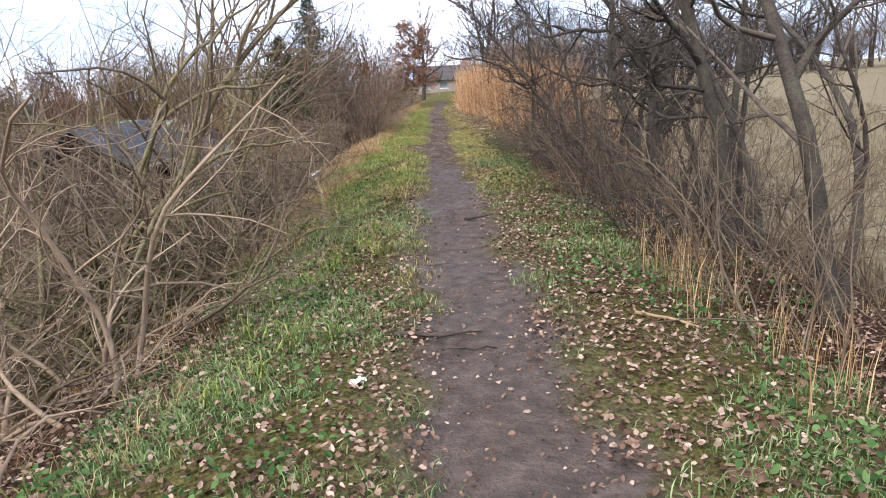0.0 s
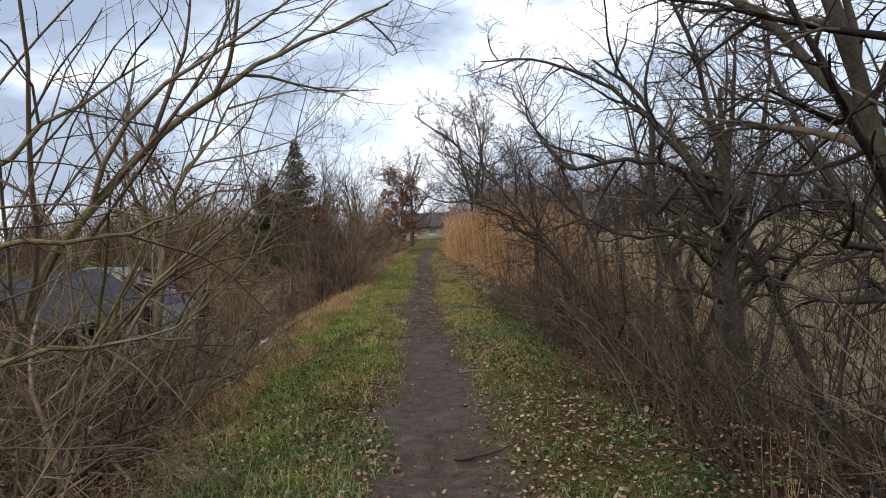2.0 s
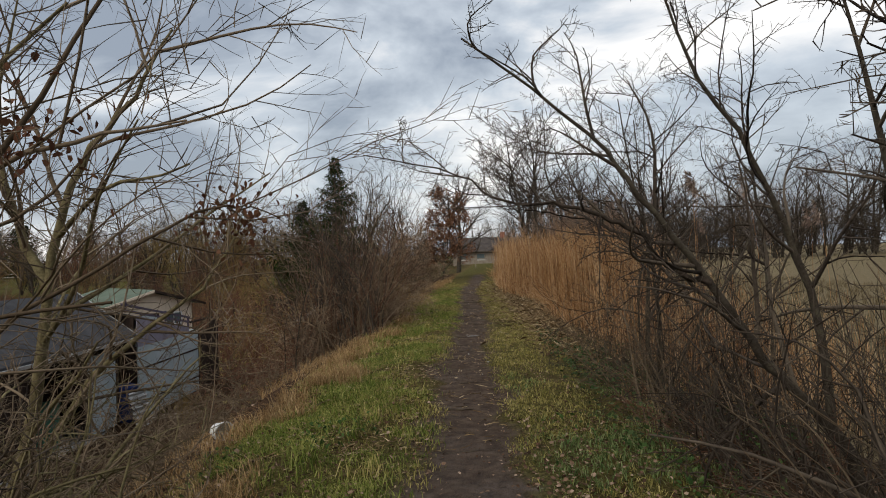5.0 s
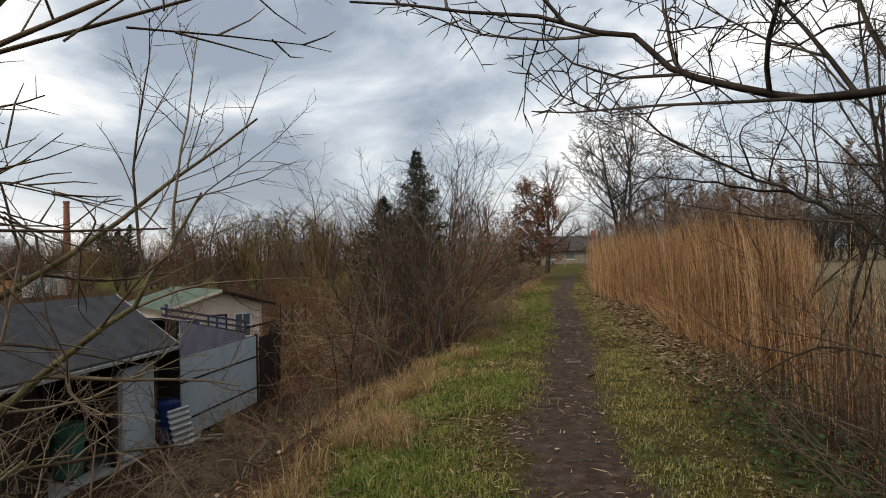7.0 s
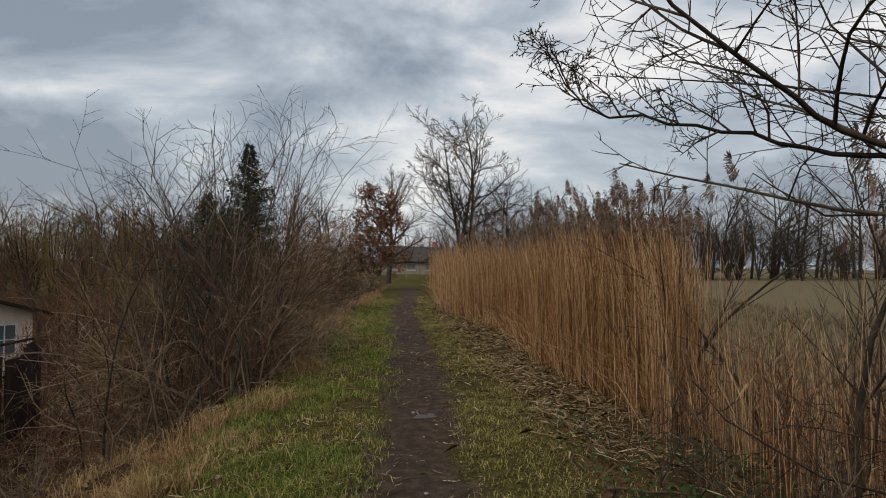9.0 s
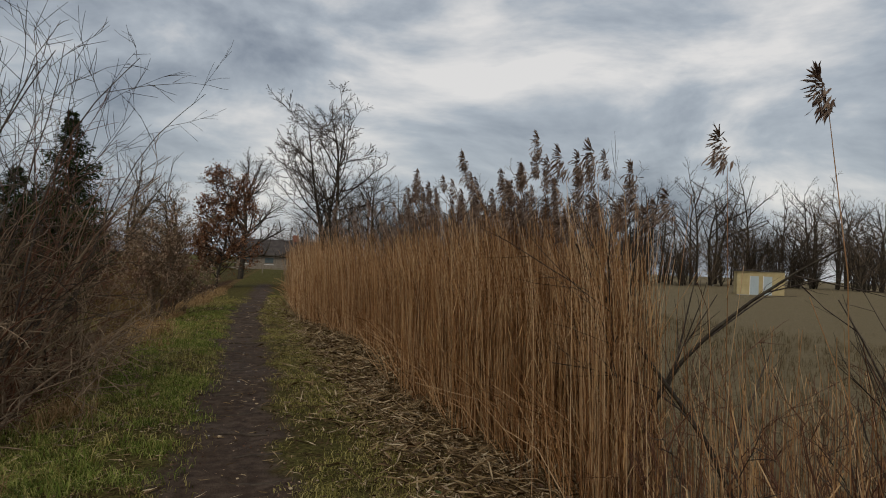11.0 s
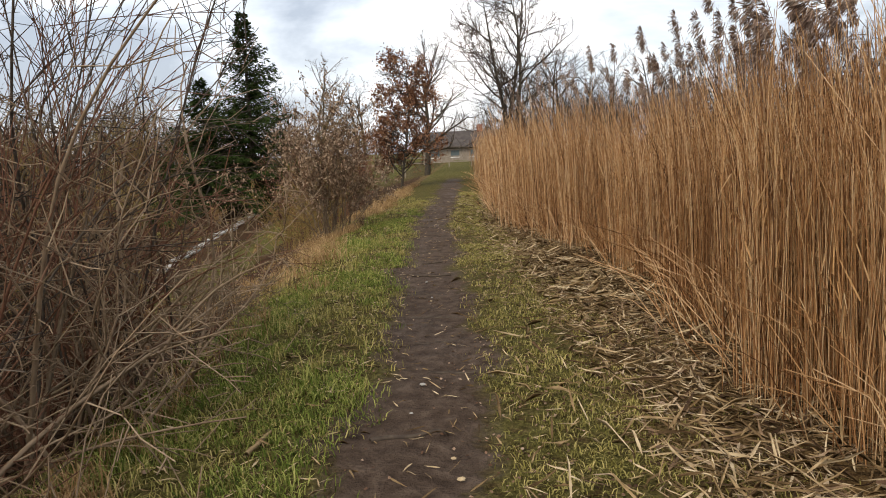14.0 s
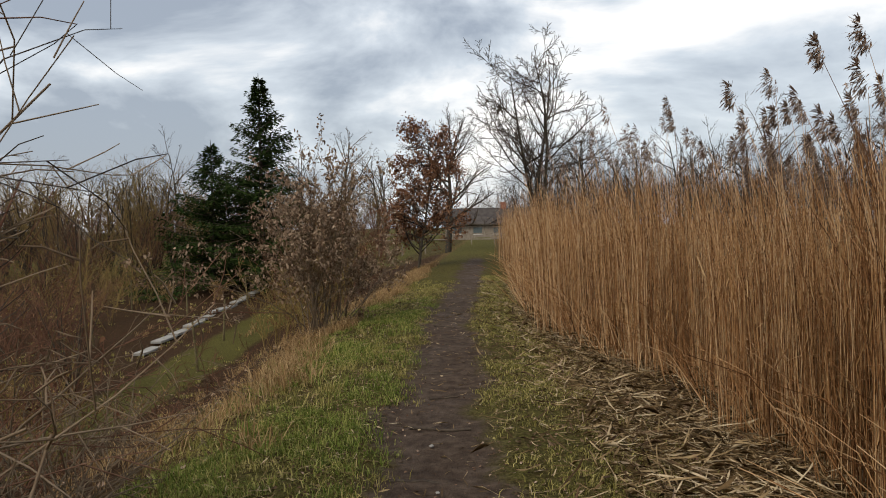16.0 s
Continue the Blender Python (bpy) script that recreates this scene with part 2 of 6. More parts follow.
def ground_mat():
    """Mud, green turf, straw grass, leaf mould and meadow, blended by masks on the ground mesh and broken up by noise."""
    m = bpy.data.materials.new("ground_soil")
    m.use_nodes = True
    n, l = m.node_tree.nodes, m.node_tree.links
    b = n["Principled BSDF"]
    co = n.new("ShaderNodeTexCoord")

    def noise_tex(scale, detail=5):
        t = n.new("ShaderNodeTexNoise")
        t.inputs["Scale"].default_value, t.inputs["Detail"].default_value = scale, detail
        t.inputs["Roughness"].default_value = .62
        l.new(co.outputs["Object"], t.inputs["Vector"])
        return t.outputs[0]

    def ramp(src, cols, lo=.3, hi=.7):
        r = n.new("ShaderNodeValToRGB")
        for i, c in enumerate(cols):
            p = lo + (hi - lo) * i / (len(cols) - 1)
            e = r.color_ramp.elements
            el = e[0] if i == 0 else e[len(e) - 1] if i == len(cols) - 1 else e.new(p)
            el.position, el.color = p, (*c, 1)
        l.new(src, r.inputs[0])
        return r.outputs[0]

    fine, mid, big = noise_tex(38), noise_tex(9), noise_tex(1.1)
    mud = ramp(mid, [(.024, .016, .012), (.07, .049, .036), (.13, .096, .073)], .2, .8)
    turf = ramp(fine, [(.026, .023, .007), (.08, .073, .021), (.16, .138, .05)])
    straw = ramp(fine, [(.04, .024, .011), (.11, .07, .03), (.22, .15, .07)])
    mould = ramp(fine, [(.014, .008, .005), (.045, .025, .014), (.11, .066, .038)])
    meadow = ramp(mid, [(.1, .078, .045), (.16, .128, .076), (.22, .18, .11)])

    def mask(name, sharp=3.0):
        a = n.new("ShaderNodeAttribute")
        a.attribute_name = name
        s = n.new("ShaderNodeMath")
        s.operation = "MULTIPLY_ADD"
        l.new(mid, s.inputs[0])
        s.inputs[1].default_value = .9
        l.new(a.outputs["Fac"], s.inputs[2])
        k = n.new("ShaderNodeMapRange")
        k.inputs[1].default_value, k.inputs[2].default_value = .95 - .5 / sharp, .95 + .5 / sharp
        l.new(s.outputs[0], k.inputs[0])
        return k.outputs[0]

    def over(under, top, fac):
        x = n.new("ShaderNodeMix")
        x.data_type = "RGBA"
        l.new(fac, x.inputs[0])
        l.new(under, x.inputs[6])
        l.new(top, x.inputs[7])
        return x.outputs[2]

    c = over(mould, turf, mask("turf"))
    c = over(c, straw, mask("straw"))
    c = over(c, meadow, mask("meadow"))
    wet = mask("mud")
    c = over(c, mud, wet)
    l.new(c, b.inputs["Base Color"])
    rr = n.new("ShaderNodeMapRange")
    rr.inputs[1].default_value, rr.inputs[2].default_value = .35, .6
    rr.inputs[3].default_value, rr.inputs[4].default_value = .55, .92
    l.new(big, rr.inputs[0])
    dry = n.new("ShaderNodeMix")
    dry.inputs[2].default_value = .97
    l.new(wet, dry.inputs[0])
    l.new(rr.outputs[0], dry.inputs[3])
    l.new(dry.outputs[0], b.inputs["Roughness"])
    sp = n.new("ShaderNodeMapRange")
    sp.inputs[3].default_value, sp.inputs[4].default_value = .04, .24
    damp = n.new("ShaderNodeAttribute")
    damp.attribute_name = "damp"
    l.new(damp.outputs["Fac"], sp.inputs[0])
    l.new(sp.outputs[0], b.inputs["Specular IOR Level"])
    bp = n.new("ShaderNodeBump")
    bp.inputs["Strength"].default_value, bp.inputs["Distance"].default_value = .9, .035
    hgt = n.new("ShaderNodeMath")
    hgt.operation = "MULTIPLY_ADD"
    hgt.inputs[1].default_value = 1.7
    l.new(mid, hgt.inputs[0])
    l.new(fine, hgt.inputs[2])
    l.new(hgt.outputs[0], bp.inputs["Height"])
    l.new(bp.outputs[0], b.inputs["Normal"])
    return m


M["ground"] = ground_mat()


# ---------------------------------------------------------------- mesh helpers
def link_mesh(name, me, material, parent=None, label=""):
    ob = new(name, me)
    if material:
        me.materials.append(material)
    if parent is not None:
        ob.parent = parent
    if label:
        ob["label"] = label
    return ob


def part(name, bm, material, parent=None, label=""):
    me = bpy.data.meshes.new(name)
    bm.normal_update()
    bm.to_mesh(me)
    bm.free()
    return link_mesh(name, me, material, parent, label)


def array_mesh(name, verts, faces, k, smooth=True):
    """A mesh from numpy arrays: verts (n, 3), faces (m, k)."""
    me = bpy.data.meshes.new(name)
    faces = np.ascontiguousarray(faces, dtype=np.int32)
    me.vertices.add(len(verts))
    me.vertices.foreach_set("co", np.ascontiguousarray(verts, dtype=np.float32).ravel())
    me.loops.add(faces.size)
    me.loops.foreach_set("vertex_index", faces.ravel())
    me.polygons.add(len(faces))
    me.polygons.foreach_set("loop_start", np.arange(0, faces.size, k, dtype=np.int32))
    me.polygons.foreach_set("use_smooth", np.full(len(faces), smooth))
    me.update(calc_edges=True)
    return me


def thing(name, at, label, category, group="", kind=""):
    e = new(name)
    e.empty_display_size = .2
    e.location = at
    return tagged(e, label, category, group, kind)


def box(bm, x0, x1, y0, y1, z0, z1, bevel=0.0):
    r = bmesh.ops.create_cube(bm, size=1)
    for v in r["verts"]:
        v.co = Vector((x0 + (v.co.x + .5) * (x1 - x0), y0 + (v.co.y + .5) * (y1 - y0), z0 + (v.co.z + .5) * (z1 - z0)))
    if bevel:
        es = {e for v in r["verts"] for e in v.link_edges}
        bmesh.ops.bevel(bm, geom=list(es), offset=bevel, segments=1, affect="EDGES")
    return bm


def box_part(name, dims, material, parent=None, bevel=0.006, label="", m=None):
    bm = bmesh.new()
    box(bm, *dims, bevel)
    if m is not None:
        bm.transform(m)
    return part(name, bm, material, parent, label)


def smooth(a, b, v):
    t = np.clip((v - a) / (b - a), 0, 1)
    return t * t * (3 - 2 * t)


# ---------------------------------------------------------------- lie of the land
def path_x(y):
    """The middle of the trodden path at y."""
    d = np.clip(np.asarray(y, float) - 31, 0, 80)
    return .27 + .24 * smooth(16, 23, y) + .05 * d * smooth(0, 8, d)


def low_left(y):
    return -2.4 + 1.3 * smooth(30, 60, y) + .9 * smooth(60, 140, y)


def height(x, y):
    """The ground's height: a causeway crown, a steep bank on one side down to the gardens, a short bank to the meadow on the other."""
    x, y = np.asarray(x, float), np.asarray(y, float)
    u = x - path_x(y)
    crown = -.05 * smooth(.4, 1.4, np.abs(u)) + .02 * smooth(.3, .55, np.abs(u)) - .02
    left = low_left(y) + .05
    zl = -.14 * smooth(1.2, 2.2, -u) + (left + .14) * smooth(1.7, 6.4, -u)
    right = -.85 + 1.1 * smooth(25, 90, x)
    zr = -.16 * smooth(1.0, 2.1, u) + (right + .16) * smooth(1.7, 5.5, u)
    z = crown + np.where(u < 0, zl, zr)
    near = smooth(1.0, 3.0, np.abs(u))
    z = z + (.012 + .05 * near) * (np.sin(x * 2.3 + 1.3 * np.sin(y * .9)) * np.sin(y * 1.7 + x * .6))
    z = z + .012 * np.sin(y * 5.1 + 2 * np.sin(x * 4)) * np.sin(x * 6.3)
    return z


def gz(x, y):
    return float(height(x, y))


def build_ground():
    xs = np.concatenate([-np.geomspace(9, 1800, 34)[::-1], np.arange(-8.8, -3, .2), np.arange(-3, 4, .1), np.arange(4, 9, .2), np.geomspace(9.2, 1800, 34)])
    ys = np.concatenate([-np.geomspace(5, 1500, 16)[::-1], np.arange(-4.8, 0, .2), np.arange(0, 32, .14), np.arange(32, 70, .3), np.geomspace(70.4, 2200, 36)])
    X, Y = np.meshgrid(xs, ys)
    Z = height(X, Y)
    nx, ny = len(xs), len(ys)
    i = (np.arange(ny - 1)[:, None] * nx + np.arange(nx - 1)[None]).ravel()
    me = array_mesh("ground", np.stack([X.ravel(), Y.ravel(), Z.ravel()], 1), np.stack([i, i + 1, i + nx + 1, i + nx], 1), 4)
    u = (X - path_x(Y)).ravel()
    y = Y.ravel()
    wob = .13 * np.sin(y * 1.9) * np.sin(y * .71 + 1) + .07 * np.sin(y * 4.3 + 2 * np.sign(u)) + .05 * np.sin(y * 9.1 + 3 * np.sign(u))
    masks = {
        "mud": np.clip(1.05 - smooth(.08, .72, np.abs(u + wob)), 0, 1) * .95 * (1 - smooth(48, 60, y)),
        "turf": .6 * (1 - smooth(1.5, 2.6, np.abs(u))) + .3 * smooth(8, 9, -u) + .8 * smooth(6.2, 6.8, -u) * (1 - smooth(8.0, 8.6, -u)) * smooth(30, 34, y) + .5 * smooth(55, 68, y),
        # straw drops out below the large bush: dark mould stands for its shade
        "straw": smooth(1.5, 1.9, -u) * (1 - smooth(2.1, 2.8, -u)) * smooth(8, 13, y) * (1 - smooth(19.8, 20.8, y) * (1 - smooth(25, 27, y))) * .6 + .62 * smooth(.6, 1.4, u) * smooth(14, 18, y) * (1 - smooth(5, 8, u)),
        "meadow": smooth(3.6, 4.6, u),
        "damp": (1 - smooth(8, 14, y)) * (1 - smooth(.5, .8, np.abs(u))),
    }
    for k, v in masks.items():
        at = me.attributes.new(k, "FLOAT", "POINT")
        at.data.foreach_set("value", np.ascontiguousarray(v, dtype=np.float32))
    g = link_mesh("ground", me, M["ground"])
    tagged(g, "muddy path on a grassy bank with meadow and gardens beside it", "ground", kind="structure")
    return g


build_ground()


# ---------------------------------------------------------------- wood: branching stems as tapered tubes
class Wood:
    def __init__(self, seed):
        self.rng = random.Random(seed)
        self.lines = []
        self.sides = 8

    def stem(self, p, d, length, r0, r1, n, wander, lift):
        """One stem: n steps from p towards d, wandering, drawn up (or down) by lift. Returns its points."""
        rng = self.rng
        p, d = Vector(p), Vector(d).normalized()
        pts, step = [p.copy()], length / n
        bend = Vector((0, 0, 0))
        for _ in range(n):
            bend = bend * .55 + Vector((rng.gauss(0, wander), rng.gauss(0, wander), rng.gauss(0, wander)))
            d = d + bend + Vector((0, 0, lift))
            d.normalize()
            p = p + d * step
            pts.append(p.copy())
        self.lines.append((pts, r0, r1))
        return pts

    def grow(self, p, d, length, r, spec, level=0):
        """A stem with its side shoots. spec: per level a dict of n, wander, lift, kids, span, angle, ratio, taper."""
        s, rng = spec[level], self.rng
        pts = self.stem(p, d, length, r, r * s.get("taper", .35), s["n"], s["wander"], s["lift"])
        self.dress(pts, length, r, spec, level)
        return pts

    def dress(self, pts, length, r, spec, level):
        s, rng = spec[level], self.rng
        if level + 1 >= len(spec):
            return
        n = len(pts) - 1
        kids = rng.randint(*s["kids"])
        lo, hi = s["span"]
        for k in range(kids):
            f = lo + (hi - lo) * (k + rng.random()) / kids
            i = min(n - 1, int(f * n))
            q = pts[i].lerp(pts[i + 1], f * n - i)
            t = (pts[i + 1] - pts[i]).normalized()
            side = t.orthogonal().normalized()
            side.rotate(Matrix.Rotation(rng.uniform(0, 6.283), 3, t))
            a = radians(rng.uniform(*s["angle"]))
            d = t * math.cos(a) + side * math.sin(a)
            ln = length * rng.uniform(*s["ratio"]) * (1.1 - .55 * f)
            self.grow(q, d, ln, max(.0022, r * (1 - .62 * f) * rng.uniform(.38, .62)), spec, level + 1)

    def limb(self, way, r0, r1, spec, level=0):
        """A limb through a few way points (smoothed), with its side shoots."""
        way = [Vector(q) for q in way]
        ext = [way[0] * 2 - way[1]] + way + [way[-1] * 2 - way[-2]]
        pts = []
        for i in range(1, len(ext) - 2):
            a, b, c, d = ext[i - 1:i + 3]
            for k in range(4):
                t = k / 4
                q = .5 * (2 * b + (c - a) * t + (2 * a - 5 * b + 4 * c - d) * t * t + (3 * b - a - 3 * c + d) * t ** 3)
                pts.append(q + Vector([self.rng.gauss(0, .012) for _ in range(3)]))
        pts.append(way[-1])
        self.lines.append((pts, r0, r1))
        ln = sum((pts[i + 1] - pts[i]).length for i in range(len(pts) - 1))
        self.dress(pts, ln, r0, spec, level)

    def tubes(self, lines):
        groups = {}
        for pts, r0, r1 in lines:
            k = min(self.sides, 8 if r0 > .04 else 5 if r0 > .014 else 3)
            if r0 < .0065 and len(pts) > 3:
                pts = [pts[0]] + pts[2:-1:2] + [pts[-1]]
            groups.setdefault((len(pts), k), []).append((pts, r0, r1))
        V, F, base = [], [], 0
        for (n, k), g in groups.items():
            P = np.array([[tuple(q) for q in pts] for pts, _, _ in g], dtype=np.float64)
            r0 = np.array([a for _, a, _ in g])[:, None]
            r1 = np.array([b for _, _, b in g])[:, None]
            R = r0 + (r1 - r0) * np.linspace(0, 1, n)[None]
            T = np.gradient(P, axis=1)
            T /= np.linalg.norm(T, axis=2, keepdims=True) + 1e-9
            mean = T.mean(1)
            ref = np.where(np.abs(mean[:, 2:3]) < .8, np.array([[0, 0, 1.0]]), np.array([[1.0, 0, 0]]))[:, None]
            A = np.cross(T, np.broadcast_to(ref, T.shape))
            A /= np.linalg.norm(A, axis=2, keepdims=True) + 1e-9
            B = np.cross(T, A)
            ang = np.arange(k) * 2 * np.pi / k
            ring = A[:, :, None] * np.cos(ang)[None, None, :, None] + B[:, :, None] * np.sin(ang)[None, None, :, None]
            verts = (P[:, :, None] + ring * R[:, :, None, None]).reshape(-1, 3)
            m = len(g)
            idx = np.arange(m * n * k).reshape(m, n, k) + base
            a = idx[:, :-1]
            b = idx[:, 1:]
            F.append(np.stack([a, np.roll(a, -1, 2), np.roll(b, -1, 2), b], -1).reshape(-1, 4))
            V.append(verts)
            base += m * n * k
        return np.concatenate(V), np.concatenate(F)

    def clear_path(self):
        """Nothing grows into the walking space over the path."""
        keep = []
        for pts, a, b in self.lines:
            for q in pts:
                if abs(q.x - float(path_x(q.y))) < .75 and q.z < (2.35 if q.y < 10 and a < .02 else 1.78) and q.y < 40:
                    break
            else:
                keep.append((pts, a, b))
        self.lines = keep

    def meshes(self, parent, cut, thick, thin, thick_name="trunk", thin_name="crown", at=(0, 0, 0)):
        """Splits the stems by radius into two parts under parent, in the parent's own space."""
        off = np.array(at)
        sets = [(thick_name if i == 0 else "limb", thick, [q]) for i, q in enumerate(q for q in self.lines if q[1] >= cut)]
        sets.append((thin_name, thin, [q for q in self.lines if q[1] < cut]))
        for name, material, sel in sets:
            if sel:
                v, f = self.tubes(sel)
                link_mesh(name, array_mesh(name, v - off, f, 4), material, parent)


def leaf_cards(name, pos, dirs, length, width, seed, fold=.25, k=2):
    """Many small folded leaves: each two quads that meet at a raised or sunken midrib."""
    rng = np.random.default_rng(seed)
    n = len(pos)
    d = dirs / (np.linalg.norm(dirs, axis=1, keepdims=True) + 1e-9)
    up = rng.normal(0, .45, (n, 3)) + np.array([0, 0, 1.0])
    s = np.cross(d, up)
    s /= np.linalg.norm(s, axis=1, keepdims=True) + 1e-9
    nrm = np.cross(s, d)
    L = (length * rng.uniform(.6, 1.3, n))[:, None]
    W = (width * rng.uniform(.6, 1.3, n))[:, None]
    fo = W * rng.uniform(-fold, fold * 2, n)[:, None]
    a, m, c = pos, pos + d * L * .5 - nrm * fo * .2, pos + d * L + nrm * L * rng.uniform(-.25, .15, n)[:, None]
    l1, l2 = pos + d * L * .3 + s * W + nrm * fo, pos + d * L * .75 + s * W * .7 + nrm * fo
    r1, r2 = pos + d * L * .3 - s * W + nrm * fo, pos + d * L * .75 - s * W * .7 + nrm * fo
    V = np.stack([a, m, c, l1, l2, r1, r2], 1).reshape(-1, 3)
    b = (np.arange(n) * 7)[:, None]
    F = np.concatenate([b + np.array([[0, 1, 4, 3]]), b + np.array([[1, 2, 4, 4]])[:, :4], b + np.array([[0, 5, 6, 1]])])
    F3 = np.concatenate([b + np.array([[0, 1, 3]]), b + np.array([[3, 1, 4]]), b + np.array([[1, 2, 4]]), b + np.array([[0, 5, 1]]), b + np.array([[5, 6, 1]]), b + np.array([[1, 6, 2]])])
    return array_mesh(name, V, F3, 3)


def blade_mesh(name, pos, heights, widths, lean, seed, flop=0.4):
    """Grass blades and reed leaves: a strip of three faces that bends over as it rises."""
    rng = np.random.default_rng(seed)
    n = len(pos)
    az = rng.uniform(0, 2 * np.pi, n)
    side = np.stack([np.cos(az), np.sin(az), np.zeros(n)], 1)
    bend = lean * rng.uniform(.3, 1.0, n)[:, None] * np.stack([np.cos(az + 1.57 + rng.normal(0, .6, n)), np.sin(az + 1.57 + rng.normal(0, .6, n)), np.zeros(n)], 1)
    H = heights[:, None]
    W = widths[:, None] * .5
    z = np.array([[0, 0, 1.0]])
    mid = pos + z * H * .55 + bend * H * .3
    tip = pos + z * H * (1 - flop * np.linalg.norm(bend, axis=1, keepdims=True)) + bend * H
    V = np.stack([pos - side * W, pos + side * W, mid - side * W * .8, mid + side * W * .8, tip], 1).reshape(-1, 3)
    b = (np.arange(n) * 5)[:, None]
    F = np.concatenate([b + np.array([[0, 1, 3]]), b + np.array([[0, 3, 2]]), b + np.array([[2, 3, 4]])])
    return array_mesh(name, V, F, 3)


# ---------------------------------------------------------------- trees and shrubs
HAWTHORN = [
    dict(n=9, wander=.07, lift=.015, kids=(7, 9), span=(.25, 1), angle=(30, 75), ratio=(.35, .6), taper=.18),
    dict(n=7, wander=.11, lift=.0, kids=(7, 8), span=(.12, 1), angle=(30, 75), ratio=(.3, .55), taper=.25),
    dict(n=5, wander=.14, lift=.0, kids=(5, 6), span=(.1, 1), angle=(30, 75), ratio=(.3, .5)),
    dict(n=3, wander=.15, lift=.01, kids=(2, 3), span=(.2, 1), angle=(35, 80), ratio=(.35, .6)),
    dict(n=2, wander=.1, lift=.0, kids=(0, 0), span=(0, 1), angle=(0, 1), ratio=(0, 1)),
]
WILLOW = [
    dict(n=10, wander=.11, lift=.005, kids=(10, 12), span=(.12, 1), angle=(20, 65), ratio=(.35, .6), taper=.15),
    dict(n=7, wander=.1, lift=.01, kids=(6, 8), span=(.12, 1), angle=(20, 65), ratio=(.3, .55), taper=.25),
    dict(n=5, wander=.1, lift=.01, kids=(4, 5), span=(.12, 1), angle=(20, 60), ratio=(.35, .6)),
    dict(n=3, wander=.1, lift=.01, kids=(0, 0), span=(0, 1), angle=(0, 1), ratio=(0, 1)),
]
LIMB = [dict(HAWTHORN[0], kids=(16, 19), span=(.25, 1), ratio=(.16, .36)), dict(HAWTHORN[1], kids=(7, 9)), dict(HAWTHORN[2], kids=(4, 5)), dict(HAWTHORN[4], n=3)]
ARCH = [
    dict(n=10, wander=.05, lift=-.085, kids=(5, 7), span=(.2, 1), angle=(25, 70), ratio=(.25, .5), taper=.3),
    dict(n=5, wander=.1, lift=-.06, kids=(2, 4), span=(.15, 1), angle=(25, 65), ratio=(.3, .5)),
    dict(n=3, wander=.1, lift=-.03, kids=(0, 0), span=(0, 1), angle=(0, 1), ratio=(0, 1)),
]
BROOM = [
    dict(n=8, wander=.085, lift=.005, kids=(5, 7), span=(.2, .95), angle=(18, 55), ratio=(.35, .65), taper=.25),
    dict(n=5, wander=.08, lift=.015, kids=(3, 4), span=(.2, .95), angle=(15, 45), ratio=(.3, .55)),
    dict(n=3, wander=.07, lift=.01, kids=(0, 0), span=(0, 1), angle=(0, 1), ratio=(0, 1)),
]
FOUNTAIN = [
    dict(n=10, wander=.05, lift=-.035, kids=(8, 10), span=(.2, 1), angle=(20, 55), ratio=(.25, .45), taper=.25),
    dict(n=5, wander=.08, lift=-.02, kids=(4, 5), span=(.15, 1), angle=(20, 60), ratio=(.3, .5)),
    dict(n=3, wander=.1, lift=-.01, kids=(0, 0), span=(0, 1), angle=(0, 1), ratio=(0, 1)),
]
TANGLE = [
    dict(n=11, wander=.15, lift=-.03, kids=(6, 8), span=(.15, 1), angle=(30, 80), ratio=(.3, .55), taper=.3),
    dict(n=6, wander=.14, lift=-.01, kids=(4, 5), span=(.15, 1), angle=(30, 75), ratio=(.3, .5)),
    dict(n=3, wander=.12, lift=.0, kids=(0, 0), span=(0, 1), angle=(0, 1), ratio=(0, 1)),
]
BROOM_FAR = [
    dict(n=4, wander=.08, lift=.01, kids=(5, 7), span=(.15, .95), angle=(15, 50), ratio=(.35, .65), taper=.25),
    dict(n=3, wander=.1, lift=.015, kids=(3, 4), span=(.2, .95), angle=(15, 50), ratio=(.3, .55)),
    dict(n=2, wander=.07, lift=.01, kids=(0, 0), span=(0, 1), angle=(0, 1), ratio=(0, 1)),
]


def aim(az, el):
    a, e = radians(az), radians(el)
    return Vector((math.cos(a) * math.cos(e), math.sin(a) * math.cos(e), math.sin(e)))


def tree(name, x, y, stems, spec, seed, bark, twig, label, cut=.028, group="", category="tree", limbs=(), limb_spec=None):
    """A tree or shrub rooted at (x, y). stems: rows of dx, dy, azimuth, elevation, length, radius (azimuth 0 is +x, 90 is +y).
    limbs: rows of radius and the way points of a limb."""
    z = gz(x, y) - .05
    w = Wood(seed)
    e = thing(name, (x, y, z), label, category, group)
    for dx, dy, az, el, ln, r in stems:
        w.grow((x + dx, y + dy, gz(x + dx, y + dy) - .06), aim(az, el), ln, r, spec)
    for r, way in limbs:
        w.limb(way, r, r * .15, limb_spec or spec)
    w.clear_path()
    w.meshes(e, cut, M[bark], M[twig], at=(x, y, z))
    return e, w


